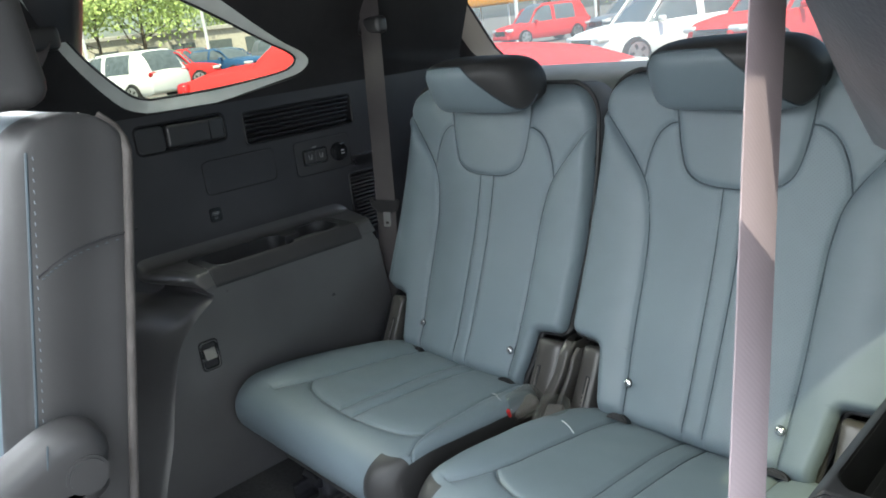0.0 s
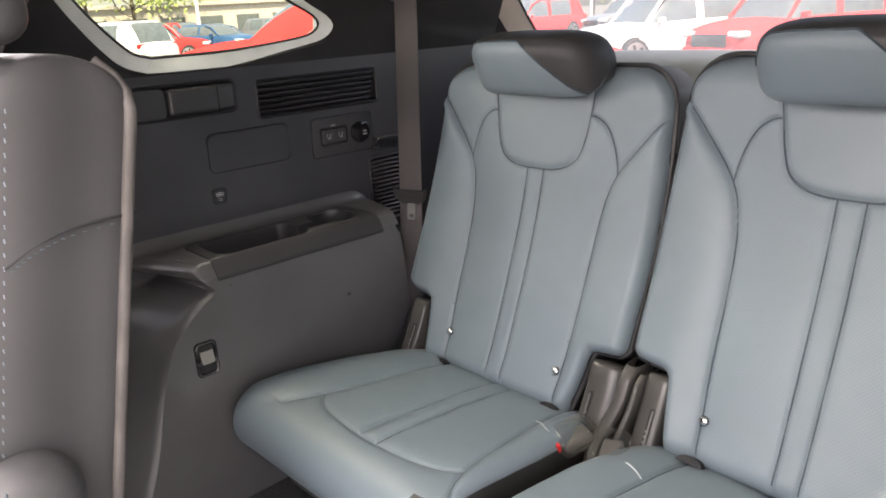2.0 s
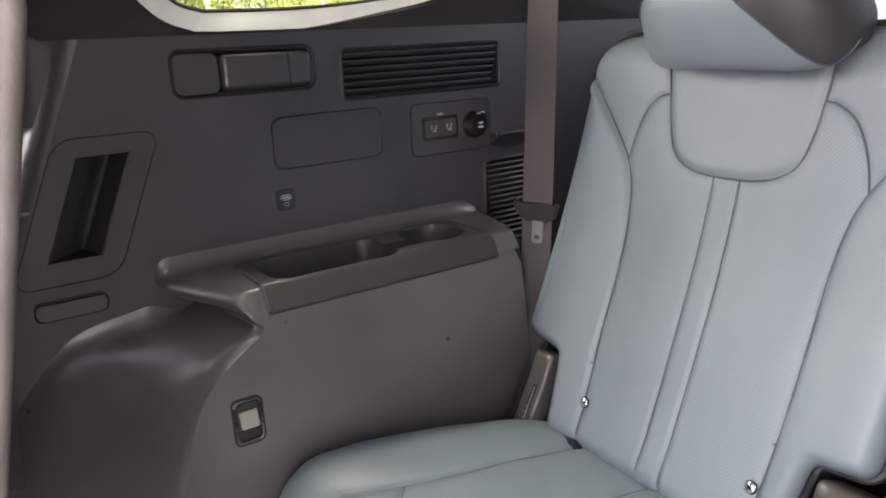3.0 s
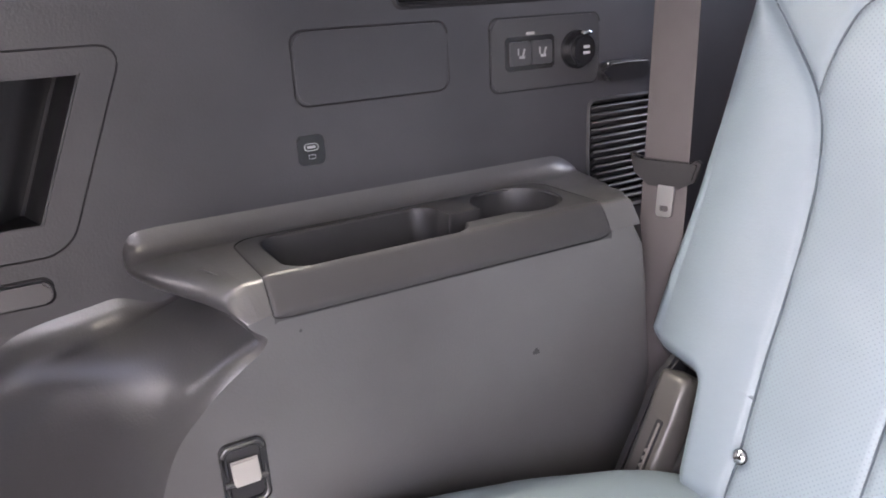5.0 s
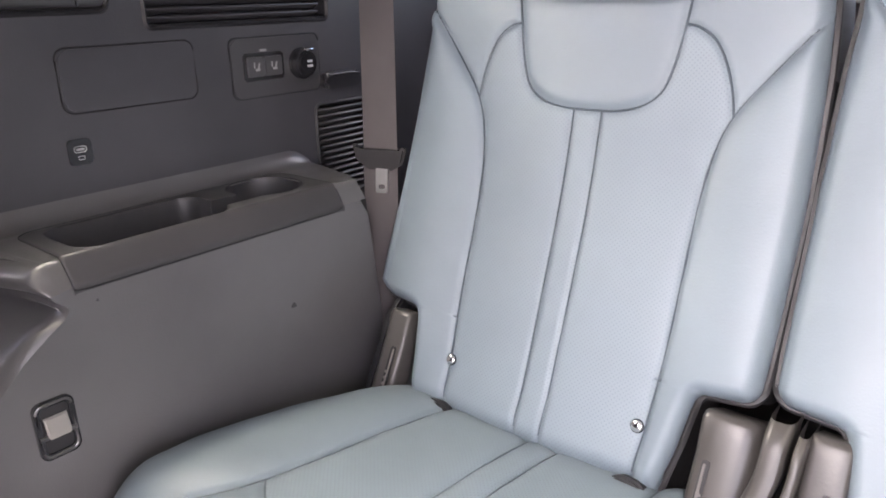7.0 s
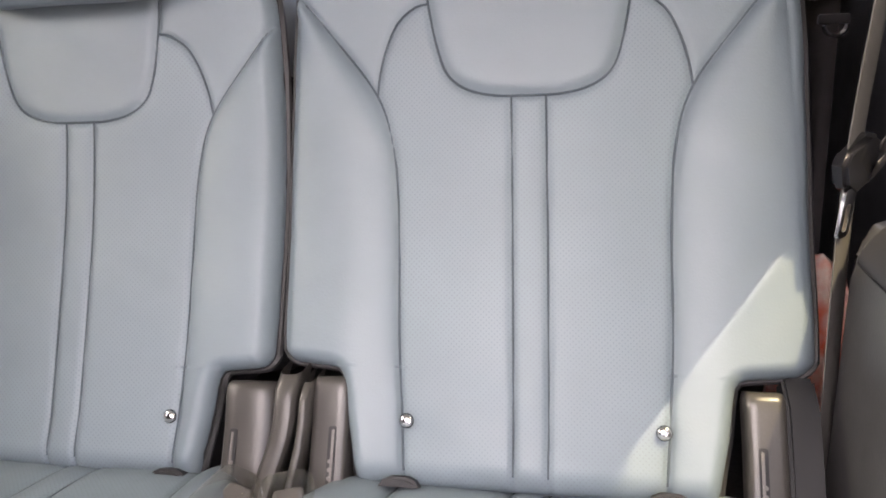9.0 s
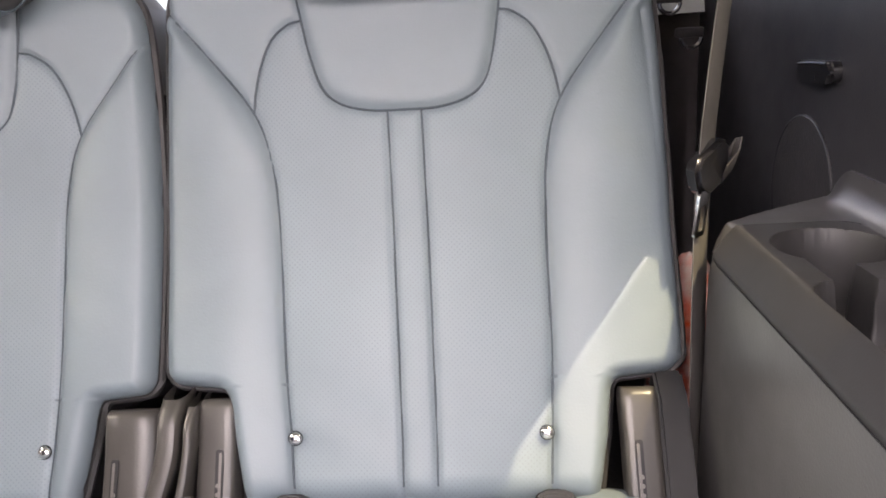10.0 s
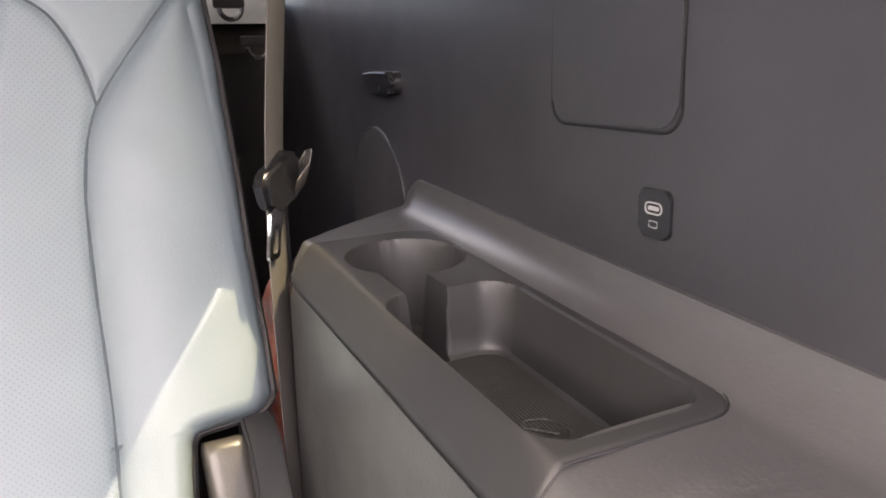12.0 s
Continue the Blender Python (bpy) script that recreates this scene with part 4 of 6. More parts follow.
def back_height(q, s, sx):
    a = np.abs(q)
    vq = np.interp(s, V_SEAM[::-1, 1], V_SEAM[::-1, 0])
    full = np.interp(s, [0.0, 0.25, 0.36, 0.42, 0.50], [HALF, HALF, 0.235, 0.230, 0.220])
    bol = np.clip((a - vq) / np.maximum(full - vq, 0.02), 0, 1)
    h = 0.009 * np.cos(np.clip(a / np.maximum(vq, 0.02), 0, 1) * math.pi / 2) + np.where(a > vq, 0.010 * np.sin(bol * math.pi) ** 0.8, 0) * smoothstep(0.48, 0.36, s)
    inner = inside(a, s, [(0.0, 0.52)] + [tuple(p) for p in U_SEAM])
    h = h + np.where(inner, 0.002 * smoothstep(0.0, 0.012, seg_dist(a, s, U_SEAM)), 0.0)
    d = seat_seams(q, s)
    h -= 0.0028 * np.exp(-(d / 0.0032) ** 2) + 0.0008 * np.exp(-(d / 0.010) ** 2)
    far = np.where(q < 0, seg_dist(a, s, back_outline(sx, -1)), seg_dist(a, s, back_outline(sx, 1)))
    e = np.clip(far / 0.015, 0, 1)
    h -= 0.022 * (1 - np.sqrt(np.clip(1 - (1 - e) ** 2, 0, 1)))
    et = np.clip((0.4905 - s) / 0.045, 0, 1)
    h -= 0.040 * (1 - np.sqrt(np.clip(1 - (1 - et) ** 2, 0, 1)))
    eb = np.clip((s + 0.055) / 0.025, 0, 1)
    h -= 0.025 * (1 - np.sqrt(np.clip(1 - (1 - eb) ** 2, 0, 1)))
    return h


def seat_back(parent, sx):
    srow = np.unique(np.concatenate([np.arange(-0.055, 0.04, 0.003), np.arange(0.04, 0.074, 0.0006), np.arange(0.074, 0.44, 0.0026), np.arange(0.44, 0.491, 0.0012)]))
    f = np.sin(np.linspace(-1, 1, 191) * math.pi / 2) * 0.35 + np.linspace(-1, 1, 191) * 0.65
    hw = np.where((f < 0)[None, :], edge_q(sx, -1, srow)[:, None], edge_q(sx, 1, srow)[:, None])
    Q = hw * f[None, :]
    S = np.repeat(srow[:, None], len(f), 1)
    H = back_height(Q, S, sx)
    # slight creases in the leather
    H += 0.0008 * np.sin(Q * 61 + 3 * np.sin(S * 23)) * np.sin(S * 37 + sx) * smoothstep(0.01, 0.03, hw - np.abs(Q))
    P = on_back(sx, Q, S, H)
    skirt_l, skirt_r = on_back(sx, Q[:, :1], S[:, :1], H[:, :1] - 0.04), on_back(sx, Q[:, -1:], S[:, -1:], H[:, -1:] - 0.04)
    P = np.concatenate([skirt_l, P, skirt_r], 1)
    uv = np.stack([np.concatenate([Q[:, :1], Q, Q[:, -1:]], 1), np.concatenate([S[:, :1], S, S[:, -1:]], 1)], -1)
    qc, sc = uv[:-1, :-1, 0], uv[:-1, :-1, 1]
    a = np.abs(qc)
    panel = [(0.0, -0.06), (0.117, -0.06)] + [tuple(p) for p in V_SEAM[::-1] if p[1] < 0.322] + [tuple(p) for p in A_SEAM] + [tuple(p) for p in U_SEAM if p[1] < 0.41]
    slot = inside(a, sc, panel).astype(int)
    slot[:, [0, -1]] = 2
    part("backrest", grid_mesh("backrest", P, flip=sx < 0, uv=uv, slot=slot), [LEATHER, PERFO, BLACK_LEATHER], parent, "padded blue-grey leather backrest with perforated centre")
    # dark thread sunk in every seam
    for m in (-1, 1):
        for line, r in ((V_SEAM, 0.0012), (A_SEAM, 0.0012), (U_SEAM, 0.0013), (STRIP, 0.0009)):
            l2 = line if len(line) > 5 else np.stack([np.interp(np.linspace(0, 1, 40), [0, 0.5, 1], line[:, 0]), np.interp(np.linspace(0, 1, 40), [0, 0.5, 1], line[:, 1])], -1)
            l2 = np.array([p for p in l2 if -0.05 < p[1] < 0.475 and p[0] < edge_q(sx, m, p[1]) - 0.004])
            h = back_height(m * l2[:, 0], l2[:, 1], sx)
            part("seam", tube(on_back(sx, m * l2[:, 0], l2[:, 1], h + 0.0006), r), SEAM, parent)
    # the stiff back shell and its dark edge
    ss = np.concatenate([np.linspace(-0.05, 0.040, 6), np.linspace(0.042, 0.072, 20), np.linspace(0.08, 0.43, 12), np.linspace(0.435, 0.4885, 12)])
    rows = []
    for s in ss:
        w, v = float(edge_q(sx, 1, s)) + 0.003, float(edge_q(sx, -1, s)) + 0.003
        rows.append([on_back(sx, np.array(qq), np.array(s), np.array(hh)) for qq, hh in ((-v + 0.006, -0.022), (-v, -0.028), (-v, -0.085), (0.0, -0.105), (w, -0.085), (w, -0.028), (w - 0.006, -0.022))])
    rows.append([on_back(sx, np.array(0.0), np.array(0.492), np.array(-0.06))] * 7)
    upper = np.repeat((np.arange(len(rows) - 1) > len(ss) - 16)[:, None], 6, 1).astype(int)
    part("back_shell", grid_mesh("back_shell", np.array(rows), flip=sx > 0, slot=upper), [FELT, BACK_PANEL], parent, "dark back shell with a grey upper panel")
    # piping round the backrest and its cut-outs
    rim_s = np.concatenate([np.linspace(-0.05, 0.041, 14), np.linspace(0.042, 0.072, 40), np.linspace(0.07, 0.43, 30), np.linspace(0.435, 0.490, 30)])
    ring = [(m * (float(edge_q(sx, m, s)) + 0.001), s) for m, seq in ((-1, rim_s), (1, rim_s[::-1])) for s in seq]
    ring = np.array(ring)
    part("piping", tube(on_back(sx, ring[:, 0], ring[:, 1], np.full(len(ring), -0.0215)), 0.0042), BLACK_LEATHER, parent, "black piping")
    # metal studs that hold the cover
    for q in (-0.115, 0.115):
        p = on_back(sx, np.array(q), np.array(0.004), np.array(0.0055))
        stud = bmesh.new()
        bmesh.ops.create_uvsphere(stud, u_segments=20, v_segments=12, radius=0.0062)
        for v in stud.verts:
            v.co.z *= 0.5
        dent = cyl(0.0068, 0.0014, at=(0, 0, -0.0012), segs=20)
        for b in (stud, dent):
            b.transform(Matrix.Translation(p) @ Matrix.Rotation(radians(66), 4, "X"))
        part("stud", stud, CHROME, parent, "chrome stud")
        part("stud_face", dent, PLASTIC_GLOSS, parent)
        lug = loop_prism([(-0.019, -0.006), (0.019, -0.006), (0.015, 0.000), (0.008, 0.003), (-0.008, 0.003), (-0.015, 0.000)], lambda a, b, d: tuple(on_back(sx, np.array(q * 1.04 + a), np.array(-0.048 + b), np.array(d))), -0.01, 0.008, 0.003)
        part("anchor_flap", lug, DARK, parent, "dark child-seat anchor flap")


def headrest(parent, sx):
    """A wide, low head restraint that leans forward: blue front pad, black top, sides and back."""
    prof = smooth_line([(-0.030, 0.012), (0.012, -0.002), (0.036, -0.004), (0.050, 0.000), (0.064, 0.014), (0.079, 0.040), (0.087, 0.062), (0.084, 0.077), (0.070, 0.087), (0.030, 0.093), (-0.015, 0.090), (-0.034, 0.072), (-0.038, 0.040), (-0.030, 0.012)], 16)[:-1]
    us = np.sin(np.linspace(-1, 1, 301) * math.pi / 2)
    centre, base, half = (-0.246, 1.331, 0.122) if sx < 0 else (0.223, 1.338, 0.119)
    y0, core = 0.136, np.array([0.0, 0.044])
    n = len(prof)

    def plan(u):
        return max(0.0, 1 - abs(u) ** 3.0) ** (1 / 2.2)

    def seam_height(u):
        return 0.0805 - 0.1005 * min(max((u - 0.10) / 0.84, 0.0), 1.0) ** 1.3 - 0.045 * float(smoothstep(0.75, 1.02, -u))
    P = np.zeros((len(us), n, 3))
    slot = np.zeros((len(us) - 1, n), dtype=int)
    for i, u in enumerate(us):
        k, tall = plan(u), (1 - abs(u) ** 6) ** (1 / 2.3)
        for j, (f, g) in enumerate(prof):
            ff = f * k if f > 0 else f * (0.4 + 0.6 * k) * (abs(u) < 0.9999)
            gg = core[1] + (g - core[1]) * tall * (abs(u) < 0.9999) - 0.004 * u * u
            P[i, j] = (centre + half * u, y0 - ff, base + gg)
    for i in range(len(us) - 1):
        lim = seam_height((us[i] + us[i + 1]) / 2)
        for j in range(n):
            f, g = (prof[j] + prof[(j + 1) % n]) / 2
            slot[i, j] = 0 if f > 0.012 and g < lim else 1
    me = grid_mesh("head_restraint", P, close_u=True, slot=slot)
    hr = part("head_restraint", me, [LEATHER, BLACK_LEATHER], parent, "wide leather head restraint, blue front and black shell")
    front = [j for j in range(n) if prof[j][0] > 0.03]
    edge = []
    for i in range(14, len(us) - 14, 5):
        lim = seam_height(us[i])
        j = min(front, key=lambda j: abs(prof[j][1] - lim))
        edge.append(P[i, j] + (P[i, j] - (centre + half * us[i] * 0.8, y0, base + core[1])) * 0.012)
    part("seam", tube(smooth_line(edge, 3), 0.0013), SEAM, hr)


CUSHION_LINE = smooth_line([(0.015, 0.858), (-0.010, 0.874), (-0.05, 0.886), (-0.12, 0.897), (-0.20, 0.905), (-0.27, 0.911), (-0.32, 0.911), (-0.350, 0.904), (-0.368, 0.889), (-0.374, 0.867), (-0.370, 0.845), (-0.356, 0.824)], 10)
C_SIDE = smooth_line([(0.122, 0.02), (0.127, -0.05), (0.136, -0.15), (0.152, -0.26), (0.180, -0.320), (0.216, -0.352)], 6)
C_FRONT = smooth_line([(0.152, -0.26), (0.125, -0.280), (0.08, -0.292), (0.03, -0.297), (0.0, -0.298)], 6)
C_STRIP = np.array([(0.0175, 0.02), (0.0175, -0.297)])
# the cushions' middle lines; their edges spread towards the front, away from the hinges
CUSHION_MID = {-1: -0.213, 1: 0.2355}


def cushion_half(sx, m, y):
    """Distance of the cushion's inner (m < 0) or outer edge from its middle line."""
    ahead = [0.0, 0.06, 0.16, 0.26, 0.37]
    if sx < 0:
        return np.interp(-y, ahead, [0.172, 0.186, 0.189, 0.184, 0.180] if m < 0 else [0.208, 0.226, 0.252, 0.268, 0.272])
    return np.interp(-y, ahead, [0.180, 0.204, 0.218, 0.223, 0.222] if m < 0 else [0.206, 0.212, 0.214, 0.214, 0.214])


def seat_cushion(parent, sx):
    line = CUSHION_LINE
    seglen = np.concatenate([[0], np.cumsum(np.hypot(*np.diff(line, axis=0).T))])
    L = np.linspace(0, seglen[-1], 190)
    y, z = np.interp(L, seglen, line[:, 0]), np.interp(L, seglen, line[:, 1])
    ty, tz = np.gradient(y, L), np.gradient(z, L)
    ny, nz = tz, -ty
    f = np.sin(np.linspace(-1, 1, 171) * math.pi / 2) * 0.4 + np.linspace(-1, 1, 171) * 0.6
    half = np.where((f < 0)[None, :], cushion_half(sx, -1, y)[:, None], cushion_half(sx, 1, y)[:, None])
    Q = half * f[None, :]
    Y, Z = np.repeat(y[:, None], len(f), 1), np.repeat(z[:, None], len(f), 1)
    a = np.abs(Q)
    flat = np.repeat((np.arange(len(L)) < 140)[:, None], len(f), 1)
    d = np.full(Q.shape, 9.0)
    for l2 in (C_SIDE, C_FRONT, C_STRIP):
        d = np.minimum(d, seg_dist(a, Y, l2))
    H = np.where(flat, -0.0032 * np.exp(-(d / 0.0028) ** 2) - 0.0020 * np.exp(-(d / 0.012) ** 2), 0)
    side_q = np.interp(-Y, -C_SIDE[:, 1], C_SIDE[:, 0])
    H += np.where(a > side_q, 0.006 * np.sin(np.clip((a - side_q) / np.maximum(half - side_q, 0.01), 0, 1) * math.pi), 0) * smoothstep(-0.36, -0.30, Y)
    e = np.clip((half - a) / 0.015, 0, 1)
    H -= 0.015 * (1 - np.sqrt(np.clip(1 - (1 - e) ** 2, 0, 1)))
    H += 0.0006 * np.sin(Q * 47 + 2 * np.sin(Y * 31)) * np.sin(Y * 29 + 2 * sx)
    corner = 0.020 * smoothstep(0.044, 0.0, half - a) ** 2 * smoothstep(-0.28, -0.37, Y)
    P = np.stack([CUSHION_MID[sx] + sx * Q, Y + H * ny[:, None] + corner, Z + H * nz[:, None]], -1)
    uv = np.stack([Q, np.repeat(L[:, None], len(f), 1)], -1)
    ac, yc = a[:-1, :-1], Y[:-1, :-1]
    panel = [(0.0, 0.03), (0.122, 0.03)] + [tuple(p) for p in C_SIDE if p[1] > -0.26] + [tuple(p) for p in C_FRONT]
    slot = inside(ac, yc, panel).astype(int) * flat[:-1, :-1]
    wrap = (np.arange(len(L) - 1) > 143)[:, None] & (Q[:-1, :-1] < -(half[:-1, :-1] - 0.040))
    slot = np.where(wrap, 2, slot)
    cu = part("cushion", grid_mesh("cushion", P, flip=sx > 0, uv=uv, slot=slot), [LEATHER, PERFO, BLACK_LEATHER], parent, "padded blue-grey leather seat cushion with a black inner corner")
    for m in (-1, 1):
        for l2, material in ((C_SIDE, SEAM_LIGHT), (C_FRONT, SEAM_LIGHT), (np.stack([np.full(40, 0.0175), np.linspace(0.0, -0.297, 40)], -1), SEAM_LIGHT)):
            l3 = np.array([p for p in l2 if -0.345 < p[1] < 0.005 and p[0] < cushion_half(sx, m, p[1]) - 0.006])
            zz = np.interp(-l3[:, 1], -line[:80, 0], line[:80, 1])
            part("seam", tube(np.stack([CUSHION_MID[sx] + sx * m * l3[:, 0], l3[:, 1], zz - 0.0044], -1), 0.0009), material, cu)
    # black sides below the padding, and the pan
    for k in (0, -1):
        top = P[18:178:4, k]
        lean = 0.004 * (1 if k == 0 else -1) * sx
        rows = [[(p[0], p[1], p[2] + 0.004), (p[0] - lean * 0.4, p[1], p[2] - 0.012), (p[0] + lean, min(p[1] + 0.02, 0.02), 0.5 * p[2] + 0.5 * 0.80), (p[0] + lean * 2, max(p[1], -0.335), 0.80)] for p in top]
        part("side_skirt", grid_mesh("side_skirt", np.array(rows)), BLACK_LEATHER, cu, "black leather side of the cushion")
    part("seat_pan", rbox((0.34, 0.33, 0.05), 0.012, 3, at=(CUSHION_MID[sx], -0.17, 0.805)), CARPET, parent)


def hinge_cover(parent, sx, q0, q1, flat=0.94, deep=-0.05):
    """The plastic cover over a hinge beside the cushion: flat front, rounded towards q1, with a toothed rod in its slot."""
    w, m = abs(q1 - q0), 1 if q1 > q0 else -1

    def at(a, b, d):
        return tuple(on_back(sx, np.array(a), np.array(b), np.array(d)))
    section = [(0.0, deep), (0.0, 0.001), (0.0015, 0.0045), (0.004, 0.006), (w * 0.3, 0.0065), (w * flat - 0.004, 0.006)]
    side = w * (1 - flat) + 0.004
    section += [(w - side + side * math.sin(c), 0.006 - min(side, 0.016) * (1 - math.cos(c))) for c in np.linspace(0.25, math.pi / 2, 6)] + [(w, deep)]
    rows = []
    for k, b in enumerate([-0.10, -0.06, -0.03, 0.0, 0.024, 0.034, 0.039, 0.042, 0.043]):
        sink = (0, 0, 0, 0, 0, 0.0005, 0.002, 0.006, 0.05)[k]
        narrow = (0, 0, 0, 0, 0, 0.0, 0.04, 0.10, 0.14)[k]
        rows.append([at(q0 + m * (w / 2 + (a - w / 2) * (1 - narrow)), b, max(d - sink, deep)) for a, d in section])
    ob = part("hinge_cover", grid_mesh("hinge_cover", np.array(rows), flip=sx * m < 0), BRACKET, parent, "grey-brown plastic hinge cover")
    face = q0 + m * w * flat * 0.40
    # raised near-black strip that paints the shade of the open slot
    part("slot", loop_prism(round_rect(0.0072, 0.060, 0.0025, 4, at=(face, -0.034)), at, 0.0055, 0.0078, 0), DARK, ob)
    part("slot_rod", loop_prism(round_rect(0.0026, 0.054, 0.0012, 3, at=(face - 0.0008 * m, -0.034)), at, 0.0065, 0.0086, 0.0004), BUCKLE, ob)
    for k in range(4):
        part("slot_catch", loop_prism(round_rect(0.0042, 0.0034, 0.0012, 2, at=(face + 0.0004 * m, -0.058 + 0.0075 * k)), at, 0.0068, 0.0092, 0), BUCKLE, ob)


def third_row_seat(sx):
    t = thing("third_row_seat", label="blue-grey leather third-row car seat with black piping", category="car seat", group="third-row seats")
    seat_back(t, sx)
    headrest(t, sx)
    seat_cushion(t, sx)
    # the inner covers flank the bracket between the seats, the outer ones stand by the belts
    x0, x1, flat = (-0.060, -0.006, 0.60) if sx < 0 else (0.065, 0.0285, 0.88)
    hinge_cover(t, sx, sx * (x0 - MIDDLE[sx]), sx * (x1 - MIDDLE[sx]), flat)
    hinge_cover(t, sx, 0.181 * SIDES[sx][1], 0.215 * SIDES[sx][1], 0.85, deep=-0.022)
    side = loop_prism([(-0.10, -0.02), (0.05, -0.02), (0.056, 0.002), (0.03, 0.016), (-0.10, 0.02)], lambda b, d, q: tuple(on_back(sx, np.array(q), np.array(b), np.array(d - 0.012))), 0.216, 0.228 if sx < 0 else 0.243, 0.003)
    part("hinge_arm", side, DARK, t)
    for q in (-0.15, 0.15):
        part("leg", rbox((0.035, 0.30, 0.11), 0.01, 3, at=(CUSHION_MID[sx] + q * 0.8, -0.15, 0.735)), PLASTIC, t)
    hx = CX + sx * (CENTRE + 0.095)
    part("floor_rail", rbox((0.030, 0.26, 0.014), 0.005, 3, at=(hx + 0.02, -0.37, 0.701)), PLASTIC_SMOOTH, t, "satin black floor rail")
    part("floor_hinge", join(rbox((0.014, 0.07, 0.040), 0.006, 2, at=(hx - 0.018, -0.305, 0.718)), cyl(0.012, 0.05, at=(hx - 0.01, -0.30, 0.735), axis="X", segs=14, bevel=0.003)), PLASTIC_GLOSS, t, "black floor hinge")
    return t


for side in (-1, 1):
    third_row_seat(side)

# bracket between the two backrests
br = thing("centre_bracket", label="dark plastic hinge bracket between the two backrests", category="bracket")
for x0, x1, lean, top in ((-0.005, 0.0165, 0.020, 0.047), (0.0205, 0.030, 0.011, 0.040)):
    rows = []
    for s in np.linspace(-0.14, top, 18):
        off = -lean * smoothstep(0.012, -0.085, s)
        y, z, a = back_curve(np.array(max(s, -0.09)))
        z = z + min(0.0, s + 0.09)
        y = y + 0.012 * smoothstep(top - 0.012, top, s) ** 2
        w = x1 - x0
        rows.append([(off + x0, y + 0.02, z)] + [(off + x0 + w * (0.5 - 0.5 * math.cos(c)), y - 0.013 - 0.011 * min(1.0, 1.25 * math.sin(c)), z) for c in np.linspace(0, math.pi, 9)] + [(off + x1, y + 0.02, z)])
    part("arm", grid_mesh("arm", np.array(rows)), BRACKET, br)

# belt buckles in the middle
for sx, red in ((-1, True), (1, False)):
    b = thing("belt_buckle", (CX + sx * 0.028, -0.06, 0.86), "grey plastic seat-belt buckle with red button" if red else "grey plastic seat-belt buckle", "buckle", "third-row buckles")
    turn = Matrix.Rotation(radians(14), 4, "X") @ Matrix.Rotation(radians(20 * sx), 4, "Z")
    shift = 0.026 if red else 0.034
    place = (CX + sx * shift, -0.076, 0.886)
    shell = rbox((0.050, 0.068, 0.038), 0.016, 4, at=(0, 0, 0))
    for v in shell.verts:
        v.co *= 1 + 0.10 * noise.noise(v.co * 55)
    shell.transform(Matrix.Translation(place) @ turn)
    under(part("housing", shell, WRAP, None, "clear plastic wrapping"), b)
    under(part("core", rbox((0.028, 0.050, 0.016), 0.005, 3, at=(place[0], place[1], 0.880), turn=turn), BUCKLE, None), b)
    if red:
        under(part("button", rbox((0.010, 0.007, 0.014), 0.003, 2, at=(CX + sx * 0.024, -0.114, 0.886), turn=turn), RED_PLASTIC, None, "red release button"), b)

# pale stitches across the inner bolsters
for pts in (((0.068, -0.102, 0.899), (0.076, -0.104, 0.9018), (0.089, -0.108, 0.9000), (0.100, -0.112, 0.8950)), ((-0.090, -0.086, 0.8895), (-0.071, -0.096, 0.8978), (-0.056, -0.106, 0.9008), (-0.046, -0.110, 0.9000))):
    seat = bpy.data.objects["third_row_seat.001" if pts[0][0] > 0 else "third_row_seat"]
    part("stitch", tube(smooth_line(pts, 5), 0.0011), STITCH_PALE, seat, "pale thread")


# ---------------------------------------------------------------- belts
def hanging_belt(top, guide, low, across, width, buckle_z, material, label):
    t = thing("seat_belt", low, label, "seat belt", "rear seat belts")
    pts = smooth_line([top, tuple(np.array(top) * 0.45 + np.array(guide) * 0.55), guide, tuple(np.array(guide) * 0.45 + np.array(low) * 0.55), low], 10)
    under(part("webbing", strap(pts, across, width), material, None, "woven belt webbing"), t)
    g = np.array([np.interp(-buckle_z, -pts[:, 2], pts[:, k]) for k in range(3)])
    return t, g


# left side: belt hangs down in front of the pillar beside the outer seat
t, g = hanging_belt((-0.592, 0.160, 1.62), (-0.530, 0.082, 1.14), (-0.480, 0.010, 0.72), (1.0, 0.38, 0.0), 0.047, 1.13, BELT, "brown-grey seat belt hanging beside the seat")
g = Vector(g)
ac = Vector((1.0, 0.38, 0)).normalized()
fw = Vector((0.38, -1.0, 0)).normalized()
rot = Matrix((ac, fw, Vector((0, 0, 1)))).transposed().to_4x4()
sl = loop_prism([(-0.037, 0.016), (-0.033, 0.017), (-0.026, 0.008), (0.024, 0.007), (0.033, 0.014), (0.037, 0.010), (0.032, -0.008), (0.016, -0.017), (-0.016, -0.016), (-0.032, -0.004)], lambda a, b, d: (a, d, b), -0.004, 0.008, 0.003)
sl.transform(Matrix.Translation(g) @ rot)
under(part("tongue_cover", sl, PILLAR_BLACK, None, "black plastic tongue cover"), t)
tm = ring_plate(round_rect(0.017, 0.033, 0.004, at=(0.004, -0.029)), round_rect(0.009, 0.006, 0.0025, at=(0.004, -0.037)), lambda a, b, d: tuple(g + ac * a + fw * (d - 0.12 * b) + Vector((0, 0, b))), 0.003, 0.006)
under(part("tongue", tm, TONGUE, None, "bright steel belt tongue"), t)
under(part("upper_guide", rbox((0.085, 0.03, 0.035), 0.010, 4, at=(-0.588, 0.150, 1.50)), PLASTIC_SMOOTH, None, "black belt guide"), t)

